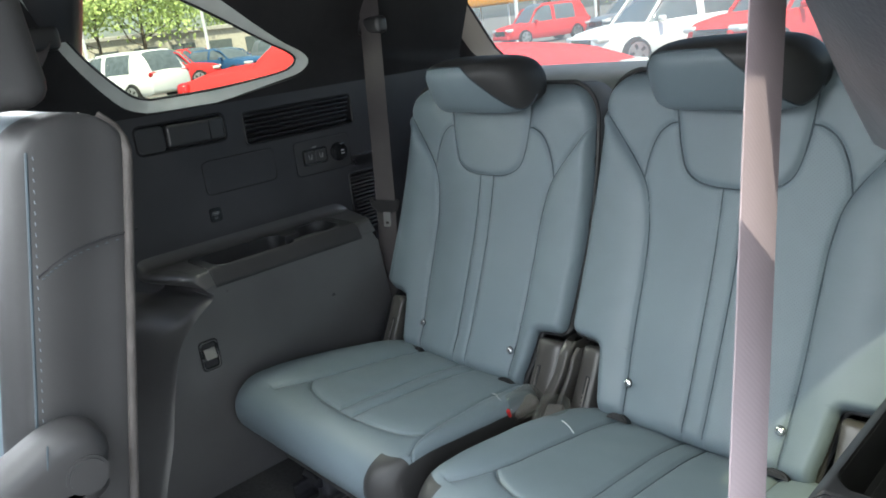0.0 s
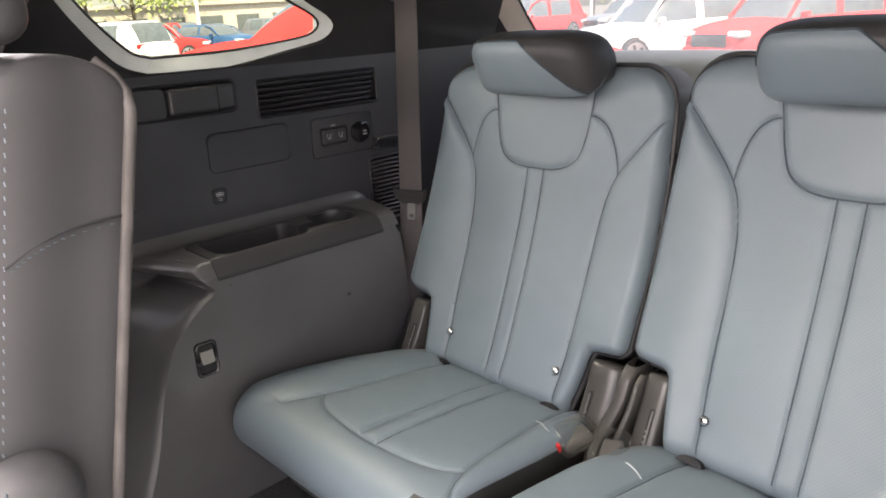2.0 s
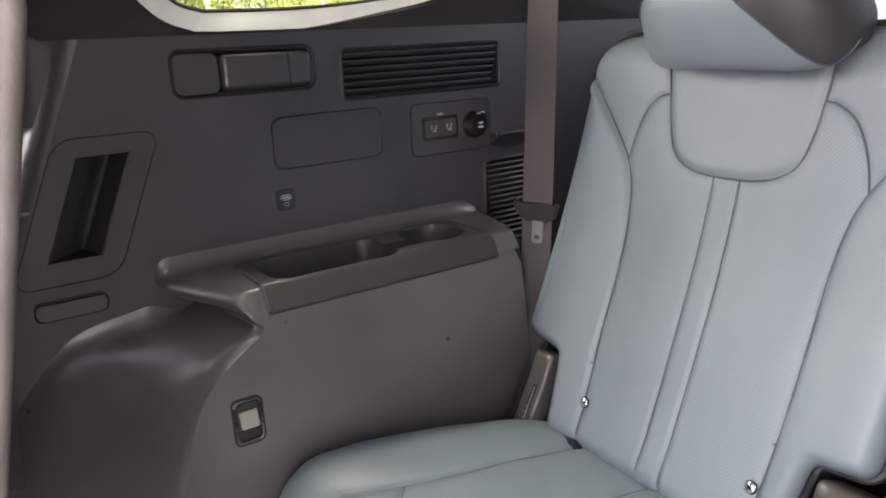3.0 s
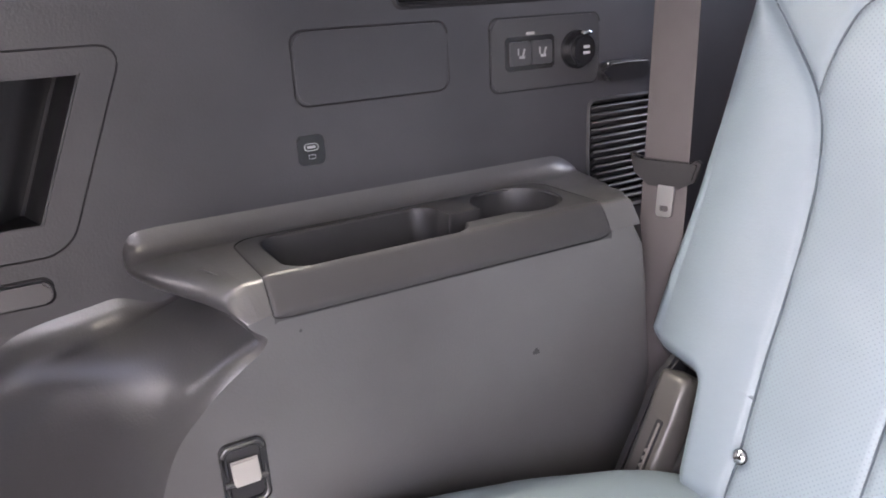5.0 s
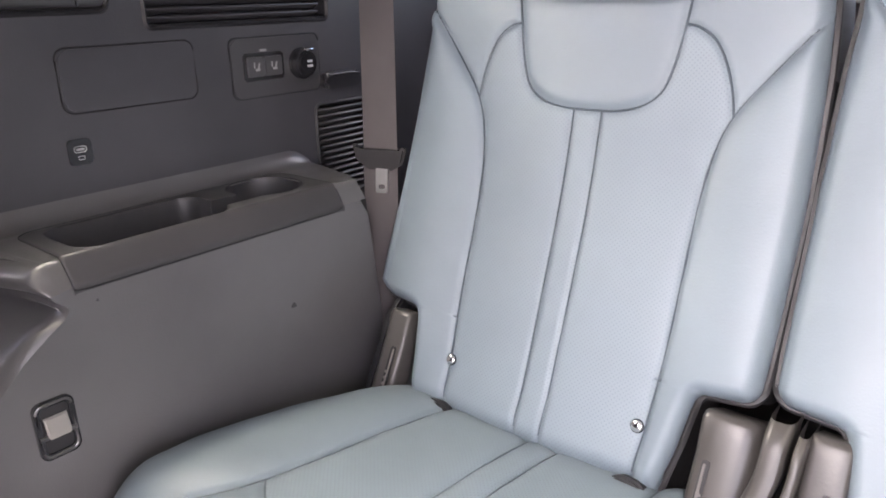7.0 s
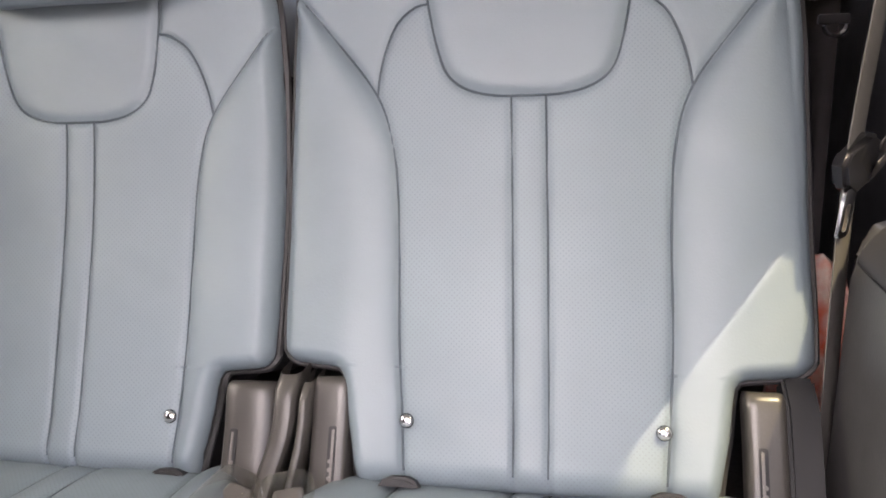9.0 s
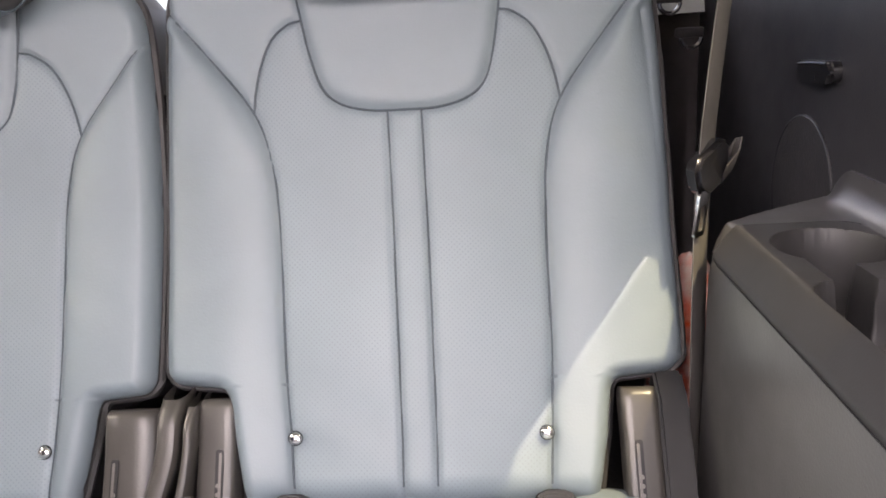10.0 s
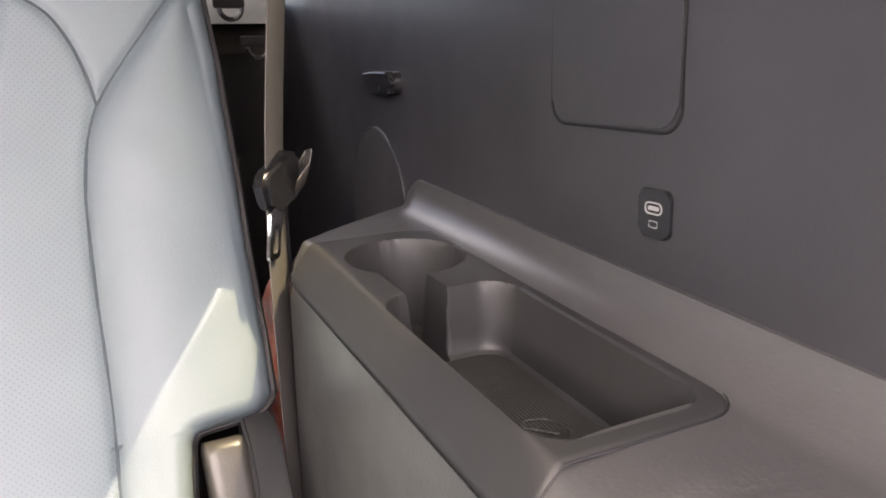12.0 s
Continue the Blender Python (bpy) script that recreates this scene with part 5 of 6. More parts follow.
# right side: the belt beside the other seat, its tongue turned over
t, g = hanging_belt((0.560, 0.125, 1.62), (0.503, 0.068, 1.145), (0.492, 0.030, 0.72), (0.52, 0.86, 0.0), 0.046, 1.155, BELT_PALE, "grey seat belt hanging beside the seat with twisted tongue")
g = Vector(g)
ac = Vector((0.66, 0.75, 0)).normalized()
fw = Vector((0.75, -0.66, 0)).normalized()
rot = Matrix((ac, fw, Vector((0, 0, 1)))).transposed().to_4x4() @ Matrix.Rotation(radians(-18), 4, "Y")
sl = loop_prism([(-0.030, 0.014), (-0.020, 0.022), (0.020, 0.022), (0.034, 0.014), (0.030, -0.004), (0.010, -0.020), (-0.016, -0.020), (-0.030, -0.006)], lambda a, b, d: (a, d, b), -0.004, 0.010, 0.004)
sl.transform(Matrix.Translation(g) @ rot)
under(part("tongue_cover", sl, PLASTIC_GLOSS, None, "black plastic tongue cover"), t)
fold = strap([tuple(g + ac * a + fw * f + Vector((0, 0, h))) for a, f, h in ((0.012, 0.012, -0.006), (0.028, 0.016, 0.006), (0.042, 0.012, 0.016), (0.046, 0.004, 0.014), (0.036, 0.0, 0.002))], (0.1, -0.5, 0.85), 0.022)
under(part("belt_fold", fold, BELT_PALE, None), t)
tm = ring_plate(round_rect(0.018, 0.040, 0.004, at=(-0.012, -0.036)), round_rect(0.009, 0.022, 0.003, at=(-0.012, -0.040)), lambda a, b, d: tuple(g + ac * (a + 0.25 * b) + fw * d + Vector((0, 0, b))), 0.006, 0.009)
under(part("tongue", tm, CHROME, None, "steel belt tongue"), t)
under(part("upper_guide", rbox((0.085, 0.03, 0.035), 0.010, 4, at=(0.545, 0.130, 1.50)), PLASTIC_SMOOTH, None, "black belt guide"), t)

# second-row belt on the near side, from its guide on the pillar
t = thing("seat_belt", (0.575, -0.50, 0.86), "seat belt hanging from the door pillar, coloured pale as if sunlit", "seat belt", "second-row belts")
pts = smooth_line([(0.548, -0.488, 1.525), (0.553, -0.506, 1.45), (0.561, -0.530, 1.35), (0.573, -0.5625, 1.25), (0.590, -0.605, 1.10), (0.612, -0.66, 0.90)], 8)
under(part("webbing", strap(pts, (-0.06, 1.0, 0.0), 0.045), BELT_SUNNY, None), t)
under(part("upper_guide", join(rbox((0.030, 0.062, 0.036), 0.011, 4, at=(0.557, -0.492, 1.512)), cyl(0.015, 0.03, at=(0.556, -0.49, 1.535), axis="X", segs=20, bevel=0.004)), PLASTIC_SMOOTH, None, "black belt guide"), t)
# the same on the far side
t = thing("seat_belt", (-0.62, -0.50, 0.86), "dark seat belt by the door pillar", "seat belt", "second-row belts")
under(part("webbing", strap(smooth_line([(-0.600, -0.50, 1.53), (-0.625, -0.585, 1.35), (-0.63, -0.62, 0.86)], 8), (0.60, 0.80, 0.0), 0.047), BELT, None), t)
under(part("upper_guide", join(rbox((0.034, 0.070, 0.040), 0.012, 4, at=(-0.605, -0.50, 1.535)), cyl(0.016, 0.03, at=(-0.620, -0.50, 1.56), axis="X", segs=20, bevel=0.004)), PLASTIC_SMOOTH, None, "black belt guide"), t)


# ---------------------------------------------------------------- the second-row seat across the aisle
def second_row_seat():
    t = thing("second_row_seat", (-0.30, -0.70, 0.56), "second-row captain's chair in black and blue-grey leather", "car seat")
    x_in, x_out = -0.120, -0.600

    def spine(f):
        # front, side-seam and rear of the backrest at the height f from cushion to shoulder
        y = -0.736 + 0.117 * f
        z = 0.90 + 0.543 * f
        return y, z
    rows = []
    fs = np.concatenate([np.linspace(0, 0.90, 30), 0.90 + 0.10 * np.sin(np.linspace(0, 1, 16)[1:] * math.pi / 2)])
    for f in fs:
        y, z = spine(f)
        top = max(0.0, (f - 0.90) / 0.10)
        th = 0.058 * math.sqrt(max(1e-4, 1 - top ** 2.6))
        narrow = 0.026 * (1 - math.sqrt(max(0.0, 1 - top ** 3)))
        a, b = x_in - narrow, x_out + narrow
        sec = [(a - 0.012, th), (a - 0.004, th * 0.95), (a, th * 0.80), (a, th * 0.3), (a + 0.003, -th * 0.3), (a, -th * 0.80), (a - 0.012, -th * 1.0), (a - 0.045, -th * 1.18), (a - 0.10, -th * 0.9), (a - 0.14, -th * 0.72),
               ((a + b) / 2, -th * 0.62), (b + 0.14, -th * 0.72), (b + 0.045, -th * 1.18), (b + 0.012, -th), (b, -th * 0.6), (b, th * 0.8), (b + 0.012, th), ((a + b) / 2, th * 1.05)]
        sec = smooth_line(sec + sec[:1], 3)[:-1]
        rows.append([(x, y + d * 1.0, z - d * 0.13) for x, d in sec])
    P = np.array(rows)
    n = P.shape[1]
    slot = np.zeros((len(fs) - 1, n), dtype=int)
    slot[:, 21:33] = 1
    me = grid_mesh("backrest", P, flip=False, close_u=True, slot=slot)
    under(part("backrest", me, [BLACK_LEATHER, LEATHER], None, "black leather bolster and blue-grey front"), t)
    # closing cap on top
    bm = bmesh.new()
    bm.faces.new([bm.verts.new(v) for v in P[-1].tolist()])
    under(part("top_cap", bm, BLACK_LEATHER, None), t)
    # rear edge welt, side seam with stitches
    welt = [(x_in + 0.001 - 0.03 * smoothstep(0.9, 1.0, f), spine(f)[0] + 0.055 * math.sqrt(max(0.02, 1 - max(0.0, (f - 0.90) / 0.10) ** 2.6)), spine(f)[1]) for f in np.linspace(0, 0.985, 40)]
    under(part("welt", tube(welt, 0.0052, 10), WELT, None, "worn dark grey welt along the rear edge"), t)
    edge = [(x_in + 0.0005, spine(f)[0] - 0.046, spine(f)[1] + 0.006) for f in np.linspace(0, 0.93, 30)]
    under(part("front_seam", tube(edge, 0.0016), SEAM, None), t)
    cross = smooth_line([(x_in + 0.002, -0.694, 1.285), (x_in + 0.002, -0.670, 1.297), (x_in + 0.002, -0.640, 1.305), (x_in + 0.001, -0.584, 1.308)], 8)
    under(part("cross_seam", tube(cross, 0.0013), DARK, None), t)
    pts = smooth_line([(x_in + 0.0032, -0.694, 1.280), (x_in + 0.0032, -0.670, 1.292), (x_in + 0.003, -0.640, 1.300), (x_in + 0.002, -0.584, 1.303)], 5)
    for i in range(1, len(pts) - 1):
        under(part("stitch", rbox((0.0012, 0.0036, 0.0012), 0.0004, 1, at=tuple(pts[i])), SEAM, None), t)
    for i, f in enumerate(np.linspace(0.1, 0.92, 42)):
        y, z = spine(f)
        under(part("stitch", rbox((0.0012, 0.0011, 0.004), 0.0004, 1, at=(x_in + 0.0018, y - 0.040, z + 0.005)), STITCH, None), t)
    # armrest: pivot disc and pad
    ol = smooth_line([(-0.655, 1.075), (-0.648, 1.110), (-0.665, 1.135), (-0.70, 1.140), (-0.76, 1.118), (-0.86, 1.09), (-0.98, 1.08), (-0.99, 1.03), (-0.86, 1.03), (-0.74, 1.05), (-0.69, 1.045), (-0.66, 1.055), (-0.655, 1.075)], 6)[:-1] + np.array([-0.03, -0.01])
    tan = np.roll(ol, -1, 0) - np.roll(ol, 1, 0)
    inward = np.stack([-tan[:, 1], tan[:, 0]], -1) / (np.linalg.norm(tan, axis=1)[:, None] + 1e-9)
    if (inward * (ol.mean(0) - ol)).sum() < 0:
        inward = -inward
    layers = [(0.004, 0.0), (0.026, 0.0), (0.036, 0.002), (0.043, 0.006), (0.048, 0.011), (0.0505, 0.017), (0.0515, 0.024)]
    P = np.array([[(x_in + d, *p) for p in ol + inward * g] for d, g in layers])
    arm = bmesh.new()
    arm_me = grid_mesh("armrest", P, close_u=True)
    arm.from_mesh(arm_me)
    bpy.data.meshes.remove(arm_me)
    arm.faces.new([v for v in list(arm.verts)[-len(ol):]])
    under(part("armrest", arm, BLACK_LEATHER, None, "black leather armrest"), t)
    under(part("pivot_disc", cyl(0.022, 0.008, at=(x_in + 0.052, -0.710, 1.078), axis="X", segs=32, bevel=0.003), BLACK_LEATHER, None), t)
    under(part("arm_seam", tube([(x_in + 0.0505, -0.738 - 0.004 * k, 1.126 - 0.016 * k) for k in range(6)], 0.001), SEAM, None), t)
    # cushion and base
    under(part("cushion", rbox((0.50, 0.50, 0.16), 0.05, 5, at=(-0.36, -0.97, 0.86)), LEATHER, None), t)
    under(part("base", rbox((0.44, 0.46, 0.25), 0.02, 3, at=(-0.36, -0.95, 0.68)), PLASTIC, None), t)
    # headrest on its posts
    hb = rbox((0.47, 0.09, 0.18), 0.026, 5, at=(-0.352, -0.675, 1.542))
    for v in hb.verts:
        up = (v.co.z - 1.452) / 0.18
        v.co.x = -0.352 + (v.co.x + 0.352) * (1 - 0.40 * up)
        v.co.y += 0.012 * up
    under(part("head_restraint", hb, BLACK_LEATHER, None, "black leather head restraint"), t)
    for x in (-0.28, -0.40):
        under(part("post", cyl(0.006, 0.10, at=(x, -0.665, 1.47), segs=12), STEEL, None), t)
    return t


second_row_seat().location.y += 0.004

# plain walls that close the cabin ahead of and beside the camera
tagged(part("wall_front", rbox((1.5, 0.05, 0.9), 0.02, at=(0, -2.3, 0.95)), PLASTIC), "dark dashboard wall", "wall", kind="structure")
door = thing("door_1", (-0.73, -1.1, 0.6), "closed rear door, dark trim with window", "door", kind="structure")
under(part("panel", rbox((0.06, 1.1, 0.80), 0.03, 4, at=(-0.74, -1.15, 0.98)), PLASTIC, None), door)
under(part("jamb", rbox((0.05, 0.22, 0.66), 0.02, 3, at=(-0.735, -0.672, 0.92)), PLASTIC, None), door)
under(part("top_rail", rbox((0.05, 1.1, 0.05), 0.02, 3, at=(-0.66, -1.15, 1.66)), PLASTIC, None), door)


# ---------------------------------------------------------------- outside
ASPHALT = mat("asphalt", (0.14, 0.133, 0.118), 0.9, vary=0.12, scale=0.6, second=(0.10, 0.097, 0.088))
g = bmesh.new()
bmesh.ops.create_grid(g, x_segments=8, y_segments=8, size=600)
tagged(part("ground", g, ASPHALT, smooth=False), "sunlit car park asphalt", "ground", kind="structure")

TYRE = mat("tyre_rubber", (0.02, 0.02, 0.02), 0.8)
ALLOY = mat("alloy", (0.55, 0.55, 0.55), 0.3, 0.9)
# grey-teal base: the sky's reflection is put into the glass colour
CAR_GLASS = mat("sky_toned_glass", (0.11, 0.13, 0.14), 0.05)
LAMP = mat("lamp_glass", (0.7, 0.7, 0.68), 0.1)
TAIL = mat("tail_lamp", (0.45, 0.02, 0.02), 0.15)
PAINTS = {"white": mat("white_paint", (0.72, 0.72, 0.70), 0.35, coat=0.35, vary=0.02), "red": mat("red_paint", (0.60, 0.045, 0.045), 0.5, spec=0.0, vary=0.04),
          "blue": mat("blue_paint", (0.02, 0.07, 0.16), 0.35, coat=0.3, vary=0.04), "grey": mat("grey_paint", (0.12, 0.13, 0.14), 0.35, coat=0.3, vary=0.04),
          "orange": mat("orange_red_paint", (0.65, 0.10, 0.04), 0.35, coat=0.3, vary=0.04)}


def car(x, y, heading, paint, label, long=4.7, wide=1.88, high=1.68, suv=True):
    """A parked car: nose along +x before it is turned by heading."""
    t = thing("parked_car", (x, y, 0), label, "car", "cars in the lot")
    t.rotation_euler[2] = radians(heading)
    hl = long / 2
    # stations along the length: x, half-width, belt height, sill height
    st = [(-hl, 0.80, 0.95, 0.50), (-hl + 0.08, 0.90, 1.02, 0.36), (-hl + 0.6, 0.96, 1.06, 0.28), (0.0, 1.0, 1.02, 0.25), (hl - 1.4, 0.99, 1.00, 0.25), (hl - 0.9, 0.97, 0.97, 0.27), (hl - 0.25, 0.88, 0.86, 0.32), (hl - 0.02, 0.76, 0.72, 0.42), (hl, 0.70, 0.62, 0.48)]
    st = smooth_line(st, 4)
    rows = []
    for sx_, w, b, s in st:
        w = w * wide / 2
        rows.append([(sx_, -w * 0.92, s), (sx_, -w, s + 0.12), (sx_, -w, (s + b) / 2), (sx_, -w * 0.97, b - 0.08), (sx_, -w * 0.90, b), (sx_, 0, b + 0.03), (sx_, w * 0.90, b), (sx_, w * 0.97, b - 0.08), (sx_, w, (s + b) / 2), (sx_, w, s + 0.12), (sx_, w * 0.92, s)])
    P = np.array(rows)
    me = grid_mesh("body", P, close_u=True)
    bm = bmesh.new()
    bm.from_mesh(me)
    bpy.data.meshes.remove(me)
    bmesh.ops.holes_fill(bm, edges=[e for e in bm.edges if len(e.link_faces) == 1])
    part("body", bm, paint, t)
    # greenhouse: a rounded shell, glazed below and painted on the roof and the rear quarters
    r0, r1 = (-hl + 0.10, -hl + 0.55) if suv else (-hl + 0.5, -hl + 1.3)
    w0, w1 = wide / 2 * 0.91, wide / 2 * 0.70
    f0, f1 = hl - 1.20, hl - 2.10
    gx = np.concatenate([np.linspace(r0, r1, 9)[:-1], np.linspace(r1, f1, 12)[:-1], np.linspace(f1, f0, 9)])
    rise = np.minimum(np.sin(np.clip((gx - r0) / (r1 - r0), 0, 1) * math.pi / 2) ** 0.8, np.sin(np.clip((f0 - gx) / (f0 - f1), 0, 1) * math.pi / 2) ** 0.95)
    rows = []
    for x_, k in zip(gx, rise):
        zt = 0.99 + (high - 0.99) * k + 0.02 * math.sin((x_ - r0) / (f0 - r0) * math.pi)
        half = [(w0, 0.97), (w0 * 0.97, 0.97 + 0.30 * (zt - 0.97)), (w0 * 0.45 + w1 * 0.55, 0.97 + 0.68 * (zt - 0.97)), (w1, 0.97 + 0.90 * (zt - 0.97)), (w1 * 0.86, zt), (w1 * 0.4, zt + 0.02)]
        rows.append([(x_, -a, b) for a, b in half] + [(x_, a, b) for a, b in reversed(half)])
    slot = np.ones((len(gx) - 1, 11), dtype=int)
    slot[:, 3:8] = np.where((gx[:-1] > r1 - 0.12) & (gx[:-1] < f1 - 0.01), 0, 1)[:, None]
    slot[:, [0, 1, 2, 8, 9, 10]] = np.where((gx[:-1] < r1 + 0.28) if suv else (gx[:-1] < r1 - 0.25), 0, 1)[:, None]
    slot[16:17, [0, 1, 2, 8, 9, 10]] = 0
    part("glasshouse", grid_mesh("glasshouse", np.array(rows), slot=slot), [paint, CAR_GLASS], t, "glazing toned like reflected sky under a painted roof")
    for m in (-1, 1):
        part("pillar", tube([(f0 - 0.02, m * w0 * 0.97, 0.98), ((f0 + f1) / 2, m * (w0 + w1) / 2, 0.99 + (high - 0.99) * 0.72), (f1, m * w1, high - 0.05)], 0.04), paint, t)
        part("headlight", rbox((0.30, 0.36, 0.13), 0.05, 3, at=(hl - 0.16, m * wide * 0.36, 0.74)), LAMP, t)
        part("tail_light", rbox((0.10, 0.40, 0.16), 0.04, 3, at=(-hl + 0.06, m * wide * 0.34, 0.94)), TAIL, t)
        part("mirror", rbox((0.12, 0.20, 0.13), 0.04, 3, at=(hl - 1.5, m * (wide / 2 + 0.06), 1.04)), paint, t)
        for wx in (-hl + 0.88, hl - 0.92):
            wh = part("wheel", cyl(0.36, 0.23, at=(wx, m * (wide / 2 - 0.10), 0.36), axis="Y", segs=28, bevel=0.04), TYRE, t)
            part("rim", cyl(0.25, 0.02, at=(wx, m * (wide / 2 + 0.015), 0.36), axis="Y", segs=20, bevel=0.008), ALLOY, wh)
            for k in range(5):
                a = 2 * math.pi * k / 5
                part("spoke_gap", rbox((0.11, 0.012, 0.07), 0.01, 1, at=(wx + 0.15 * math.cos(a), m * (wide / 2 + 0.024), 0.36 + 0.15 * math.sin(a)), turn=Matrix.Rotation(-a, 4, "Y")), TYRE, wh)
    part("grille", rbox((0.06, wide * 0.55, 0.26), 0.03, 2, at=(hl - 0.015, 0, 0.62)), PLASTIC_GLOSS, t)
    part("bumper", rbox((0.16, wide * 0.84, 0.20), 0.06, 3, at=(hl - 0.05, 0, 0.40)), paint, t)
    return t


car(-25.6, 8.7, -160, PAINTS["white"], "white parked sport utility vehicle")
car(-32.4, 13.2, 60, PAINTS["red"], "red parked car with dark glass")
car(-33.3, 16.4, 20, PAINTS["blue"], "dark blue parked saloon car", suv=False, high=1.48)
car(-5.35, 4.38, 49, PAINTS["red"], "red parked hatchback with a long bonnet", long=3.7, high=1.42, suv=False).scale = (1.2, 1.2, 1.2)
car(-8.9, 15.5, -118, PAINTS["white"], "white parked sport utility vehicle facing the car")
car(-6.2, 16.0, -112, PAINTS["red"], "red parked car facing the car")
car(-3.2, 16.4, -106, PAINTS["white"], "white parked pickup with tall bonnet", high=1.8)
car(-0.2, 16.8, -100, PAINTS["grey"], "grey parked car facing the car")
car(-24, 29.0, -110, PAINTS["red"], "red pickup far across the lot", high=1.8)
car(-19.5, 30.5, -110, PAINTS["grey"], "dark grey parked car far across the lot")
car(-15.5, 32.5, -110, PAINTS["white"], "white car far across the lot")
car(-40, 24, 10, PAINTS["grey"], "grey car far across the lot")
car(-46, 21, 10, PAINTS["red"], "red car far across the lot")

LEAF = mat("spring_leaves", (0.40, 0.47, 0.18), 0.8, vary=0.2, scale=0.5, second=(0.27, 0.36, 0.12), spec=0.1)
BARK = mat("bark", (0.10, 0.08, 0.06), 0.9)
POLE = mat("white_pole", (0.7, 0.7, 0.7), 0.4)


def tree(x, y, high, spread, seed):
    rnd = np.random.RandomState(seed)
    t = thing("tree", (x, y, 0), "leafy green tree behind the car park", "tree", "trees round the lot")
    trunk = [(0, 0, 0), (0.1, 0.05, high * 0.25), (0.0, 0.1, high * 0.5), (0.1, 0.0, high * 0.8)]
    line = smooth_line(trunk, 4)
    P = []
    for i, p in enumerate(line):
        r = 0.22 * (1 - 0.8 * i / (len(line) - 1)) * high / 9
        P.append([(p[0] + r * math.cos(a), p[1] + r * math.sin(a), p[2]) for a in np.linspace(0, 2 * math.pi, 8, endpoint=False)])
    part("trunk", grid_mesh("trunk", np.array(P), close_u=True), BARK, t)
    tips = []
    for k in range(11):
        a, h = rnd.uniform(0, 6.28), rnd.uniform(0.3, 0.75) * high
        tip = (spread * rnd.uniform(0.4, 0.8) * math.cos(a), spread * rnd.uniform(0.4, 0.8) * math.sin(a), h + rnd.uniform(0.05, 0.3) * high)
        part("limb", tube([(0.05, 0.05, h * 0.8), (tip[0] * 0.5, tip[1] * 0.5, h), tip], 0.05 * high / 9, 5), BARK, t)
        tips.append(tip)
    verts, faces = [], []
    for tip in tips + [(0, 0, high * 0.9), (0.5, 0.3, high * 0.65), (-0.6, 0.2, high * 0.7)]:
        for k in range(190):
            c = np.array(tip) + rnd.normal(0, 1, 3) * np.array([spread * 0.26, spread * 0.26, high * 0.085])
            d1, d2 = rnd.normal(0, 1, 3), rnd.normal(0, 1, 3)
            d1, d2 = d1 / np.linalg.norm(d1) * 0.17 * high / 8, d2 / np.linalg.norm(d2) * 0.13 * high / 8
            n0 = len(verts)
            verts += [tuple(c - d1), tuple(c + d2), tuple(c + d1), tuple(c - d2)]
            faces.append((n0, n0 + 1, n0 + 2, n0 + 3))
    me = bpy.data.meshes.new("crown")
    me.from_pydata(verts, [], faces)
    part("crown", me, LEAF, t, smooth=False)
    return t


for k, (az, dist, high, spread) in enumerate(((-74, 60, 7.5, 3.4), (-71.5, 66, 8.0, 3.8), (-68.5, 72, 10.0, 4.4), (-66.0, 80, 9.0, 4.2), (-62.5, 95, 8.5, 4.5), (-59.5, 95, 8.0, 4.2), (-45.0, 110, 8, 4.5), (-39.0, 95, 9, 5.0), (-35.5, 90, 9.5, 5.0), (-31.0, 100, 10, 5.0), (-26.0, 110, 9, 5.0))):
    tree(dist * math.sin(radians(az)), dist * math.cos(radians(az)), high, spread, k + 3)

# low showroom building and its canopy beyond the cars
b = thing("far_building", (-74, 37, 0), "low pale building with dark windows far off", "building")
under(part("wall", rbox((9, 26, 3.4), 0.05, 1, at=(-74, 37, 1.7), turn=Matrix.Rotation(radians(-24), 4, "Z")), mat("plaster_wall", (0.5, 0.46, 0.40), 0.8), None), b)
under(part("roof", rbox((9.6, 26.8, 0.4), 0.05, 1, at=(-74, 37, 3.5), turn=Matrix.Rotation(radians(-24), 4, "Z")), mat("roof_edge", (0.42, 0.40, 0.38), 0.8), None), b)
for k in range(7):
    v = Matrix.Rotation(radians(-24), 4, "Z") @ Vector((4.55, -10.5 + 3.5 * k, 0))
    under(part("window", rbox((0.1, 2.2, 1.5), 0.02, 1, at=(-74 + v.x, 37 + v.y, 1.6), turn=Matrix.Rotation(radians(-24), 4, "Z")), CAR_GLASS, None), b)
c = thing("canopy", (-42, 45, 0), "orange sales canopy far off", "canopy")
under(part("roof", rbox((7, 4, 0.7), 0.1, 2, at=(-42, 45, 2.7)), mat("orange_canvas", (0.75, 0.33, 0.03), 0.7), None), c)
for dx in (-3, 3):
    for dy in (-1.6, 1.6):
        under(part("post", cyl(0.06, 2.4, at=(-42 + dx, 45 + dy, 1.2), segs=10), POLE, None), c)
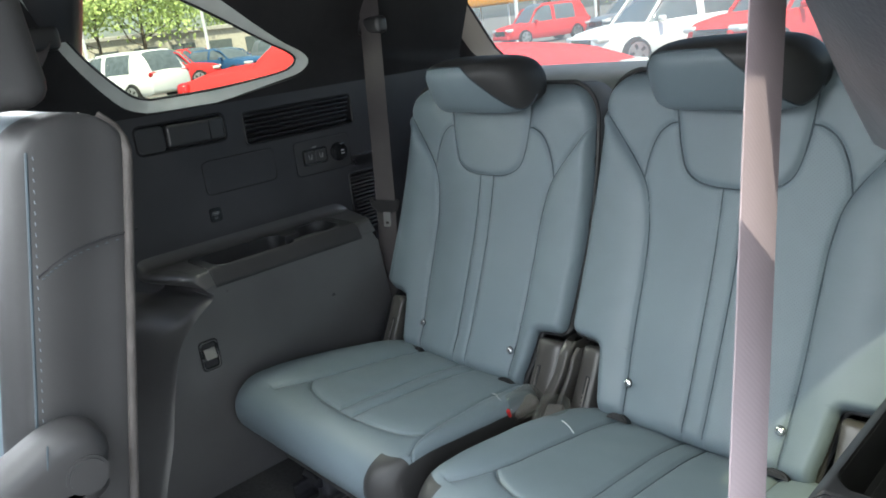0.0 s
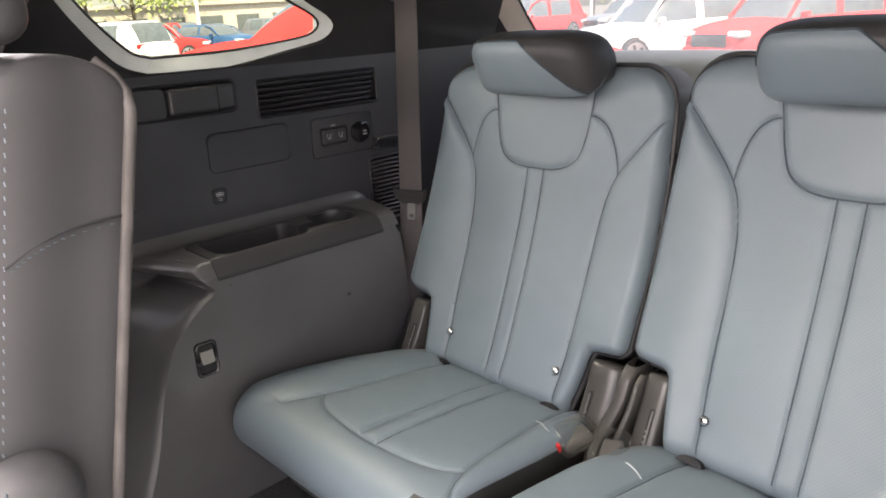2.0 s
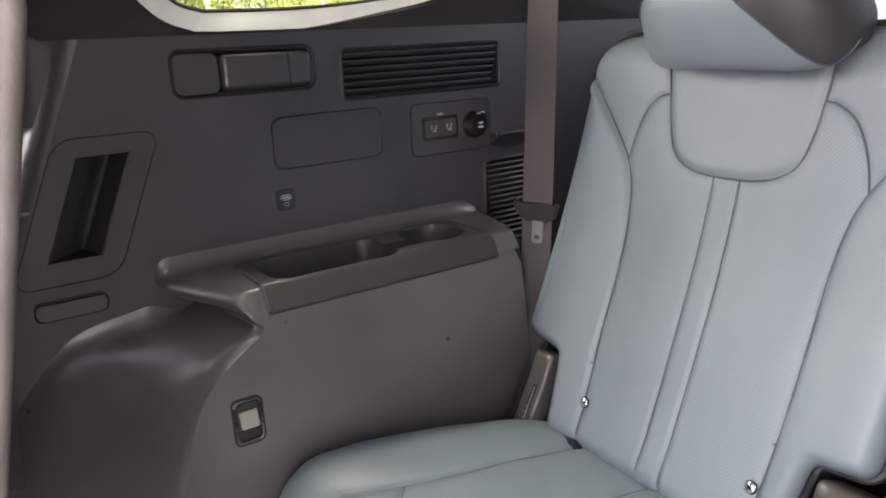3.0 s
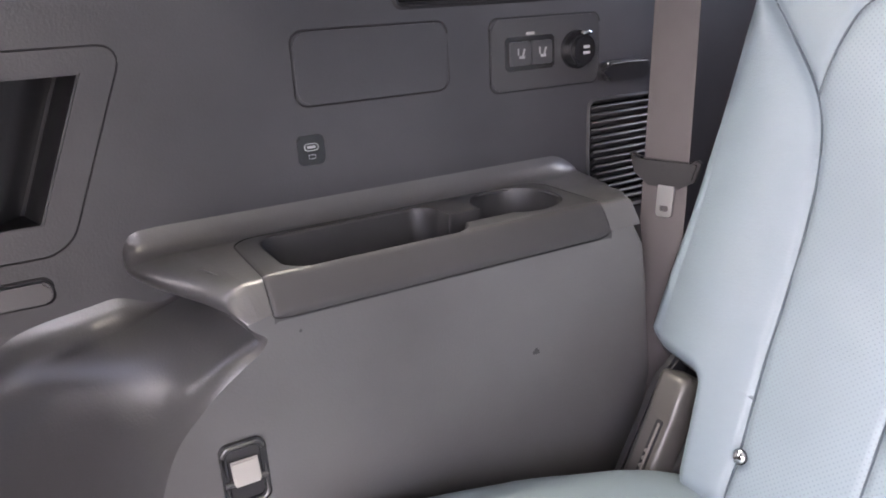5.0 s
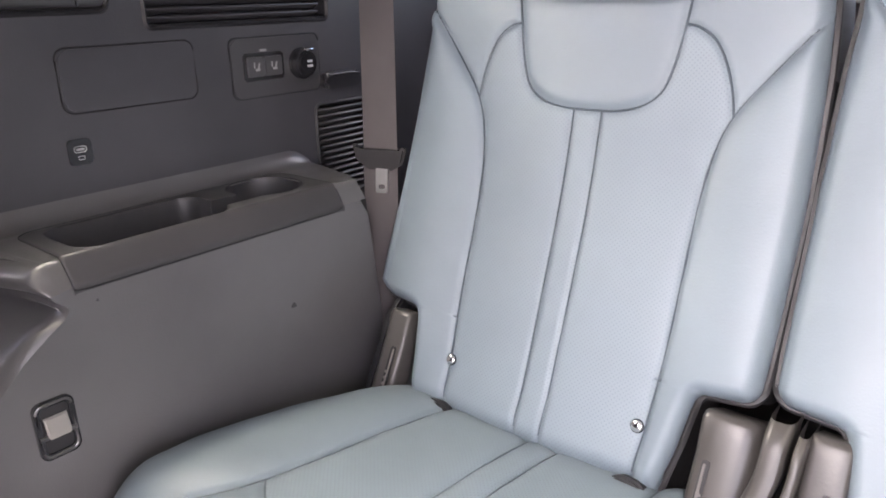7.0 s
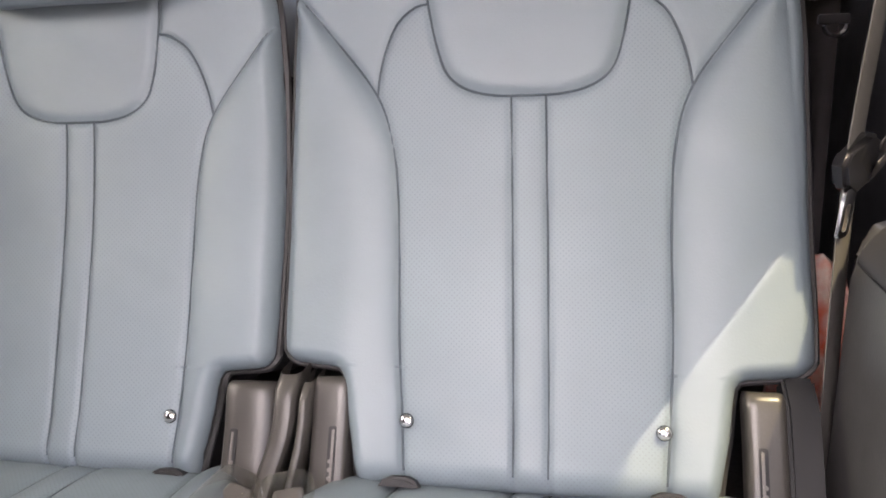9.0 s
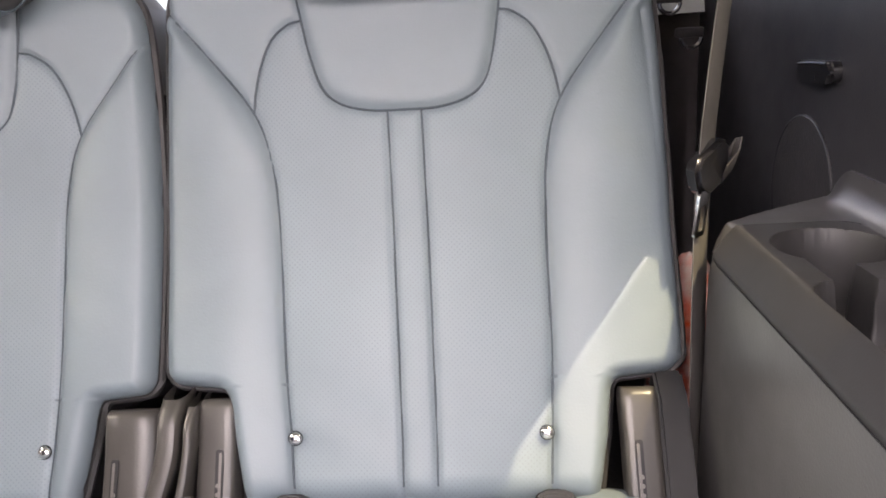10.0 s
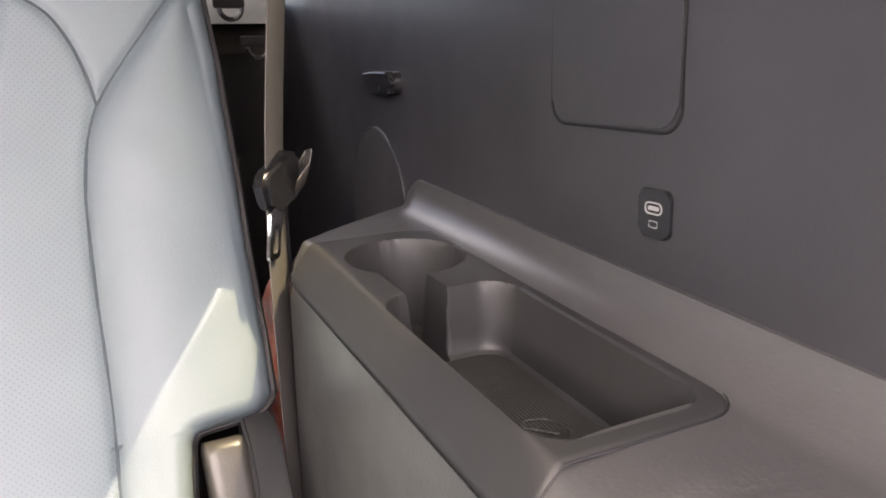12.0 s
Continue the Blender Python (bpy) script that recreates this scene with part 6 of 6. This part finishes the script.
FLAGS = [mat("flag_cloth", col, 0.8) for col in ((0.25, 0.08, 0.30), (0.6, 0.08, 0.06), (0.05, 0.12, 0.45), (0.7, 0.35, 0.05))]
for k, (az, dist) in enumerate(((-72.6, 45), (-64.4, 48), (-41.4, 40), (-40.0, 62), (-37.4, 66), (-35.6, 60), (-34.0, 64), (-32.4, 70), (-29.5, 62), (-27.6, 66), (-22.0, 60))):
    px, py = dist * math.sin(radians(az)), dist * math.cos(radians(az))
    t = thing("flag_pole", (px, py, 0), "tall white pole with a small flag", "flag pole", "poles in the lot")
    part("pole", cyl(0.11, 9.0, at=(0, 0, 4.5), segs=12, r2=0.07), POLE, t)
    rows = [[(0.1 + 1.6 * u, 0.12 * math.sin(4 * u + k), 5.2 + v * 1.1 - 0.2 * u) for v in (0, 0.5, 1)] for u in np.linspace(0, 1, 8)]
    part("flag", grid_mesh("flag", np.array(rows)), FLAGS[k % 4], t)

# a red and white plastic bag on the boot floor behind the seat
bag = bmesh.new()
bmesh.ops.create_icosphere(bag, subdivisions=5, radius=1.0)
for v in bag.verts:
    n = noise.noise(v.co * 2.1) * 0.28 + noise.noise(v.co * 6.0) * 0.12
    v.co = Vector((0.545 + v.co.x * (0.046 + 0.03 * n), 0.26 + v.co.y * (0.08 + 0.04 * n), 0.855 + v.co.z * (0.165 + 0.05 * n)))
BAG_RED = mat("red_plastic_film", (0.62, 0.09, 0.03), 0.25, vary=0.3, scale=26, second=(0.80, 0.74, 0.68))
tagged(part("plastic_bag", bag, BAG_RED), "crumpled red and white plastic bag behind the seat", "bag")
# two small chrome hooks on the pillar behind the seat
for hx, hy, hz in ((0.530, 0.33, 1.318), (0.556, 0.33, 1.277)):
    hk = thing("cargo_hook", (hx, hy, hz), "small chrome cargo hook on the rear pillar", "hook", "boot hooks")
    part("loop", tube([(0.012 * math.cos(a), -0.004, 0.012 * math.sin(a) - 0.006) for a in np.linspace(math.pi, 2 * math.pi, 12)], 0.0028), CHROME, hk)
    part("plate", rbox((0.034, 0.008, 0.012), 0.003, 2, at=(0, 0.004, 0.0)), FELT, hk)
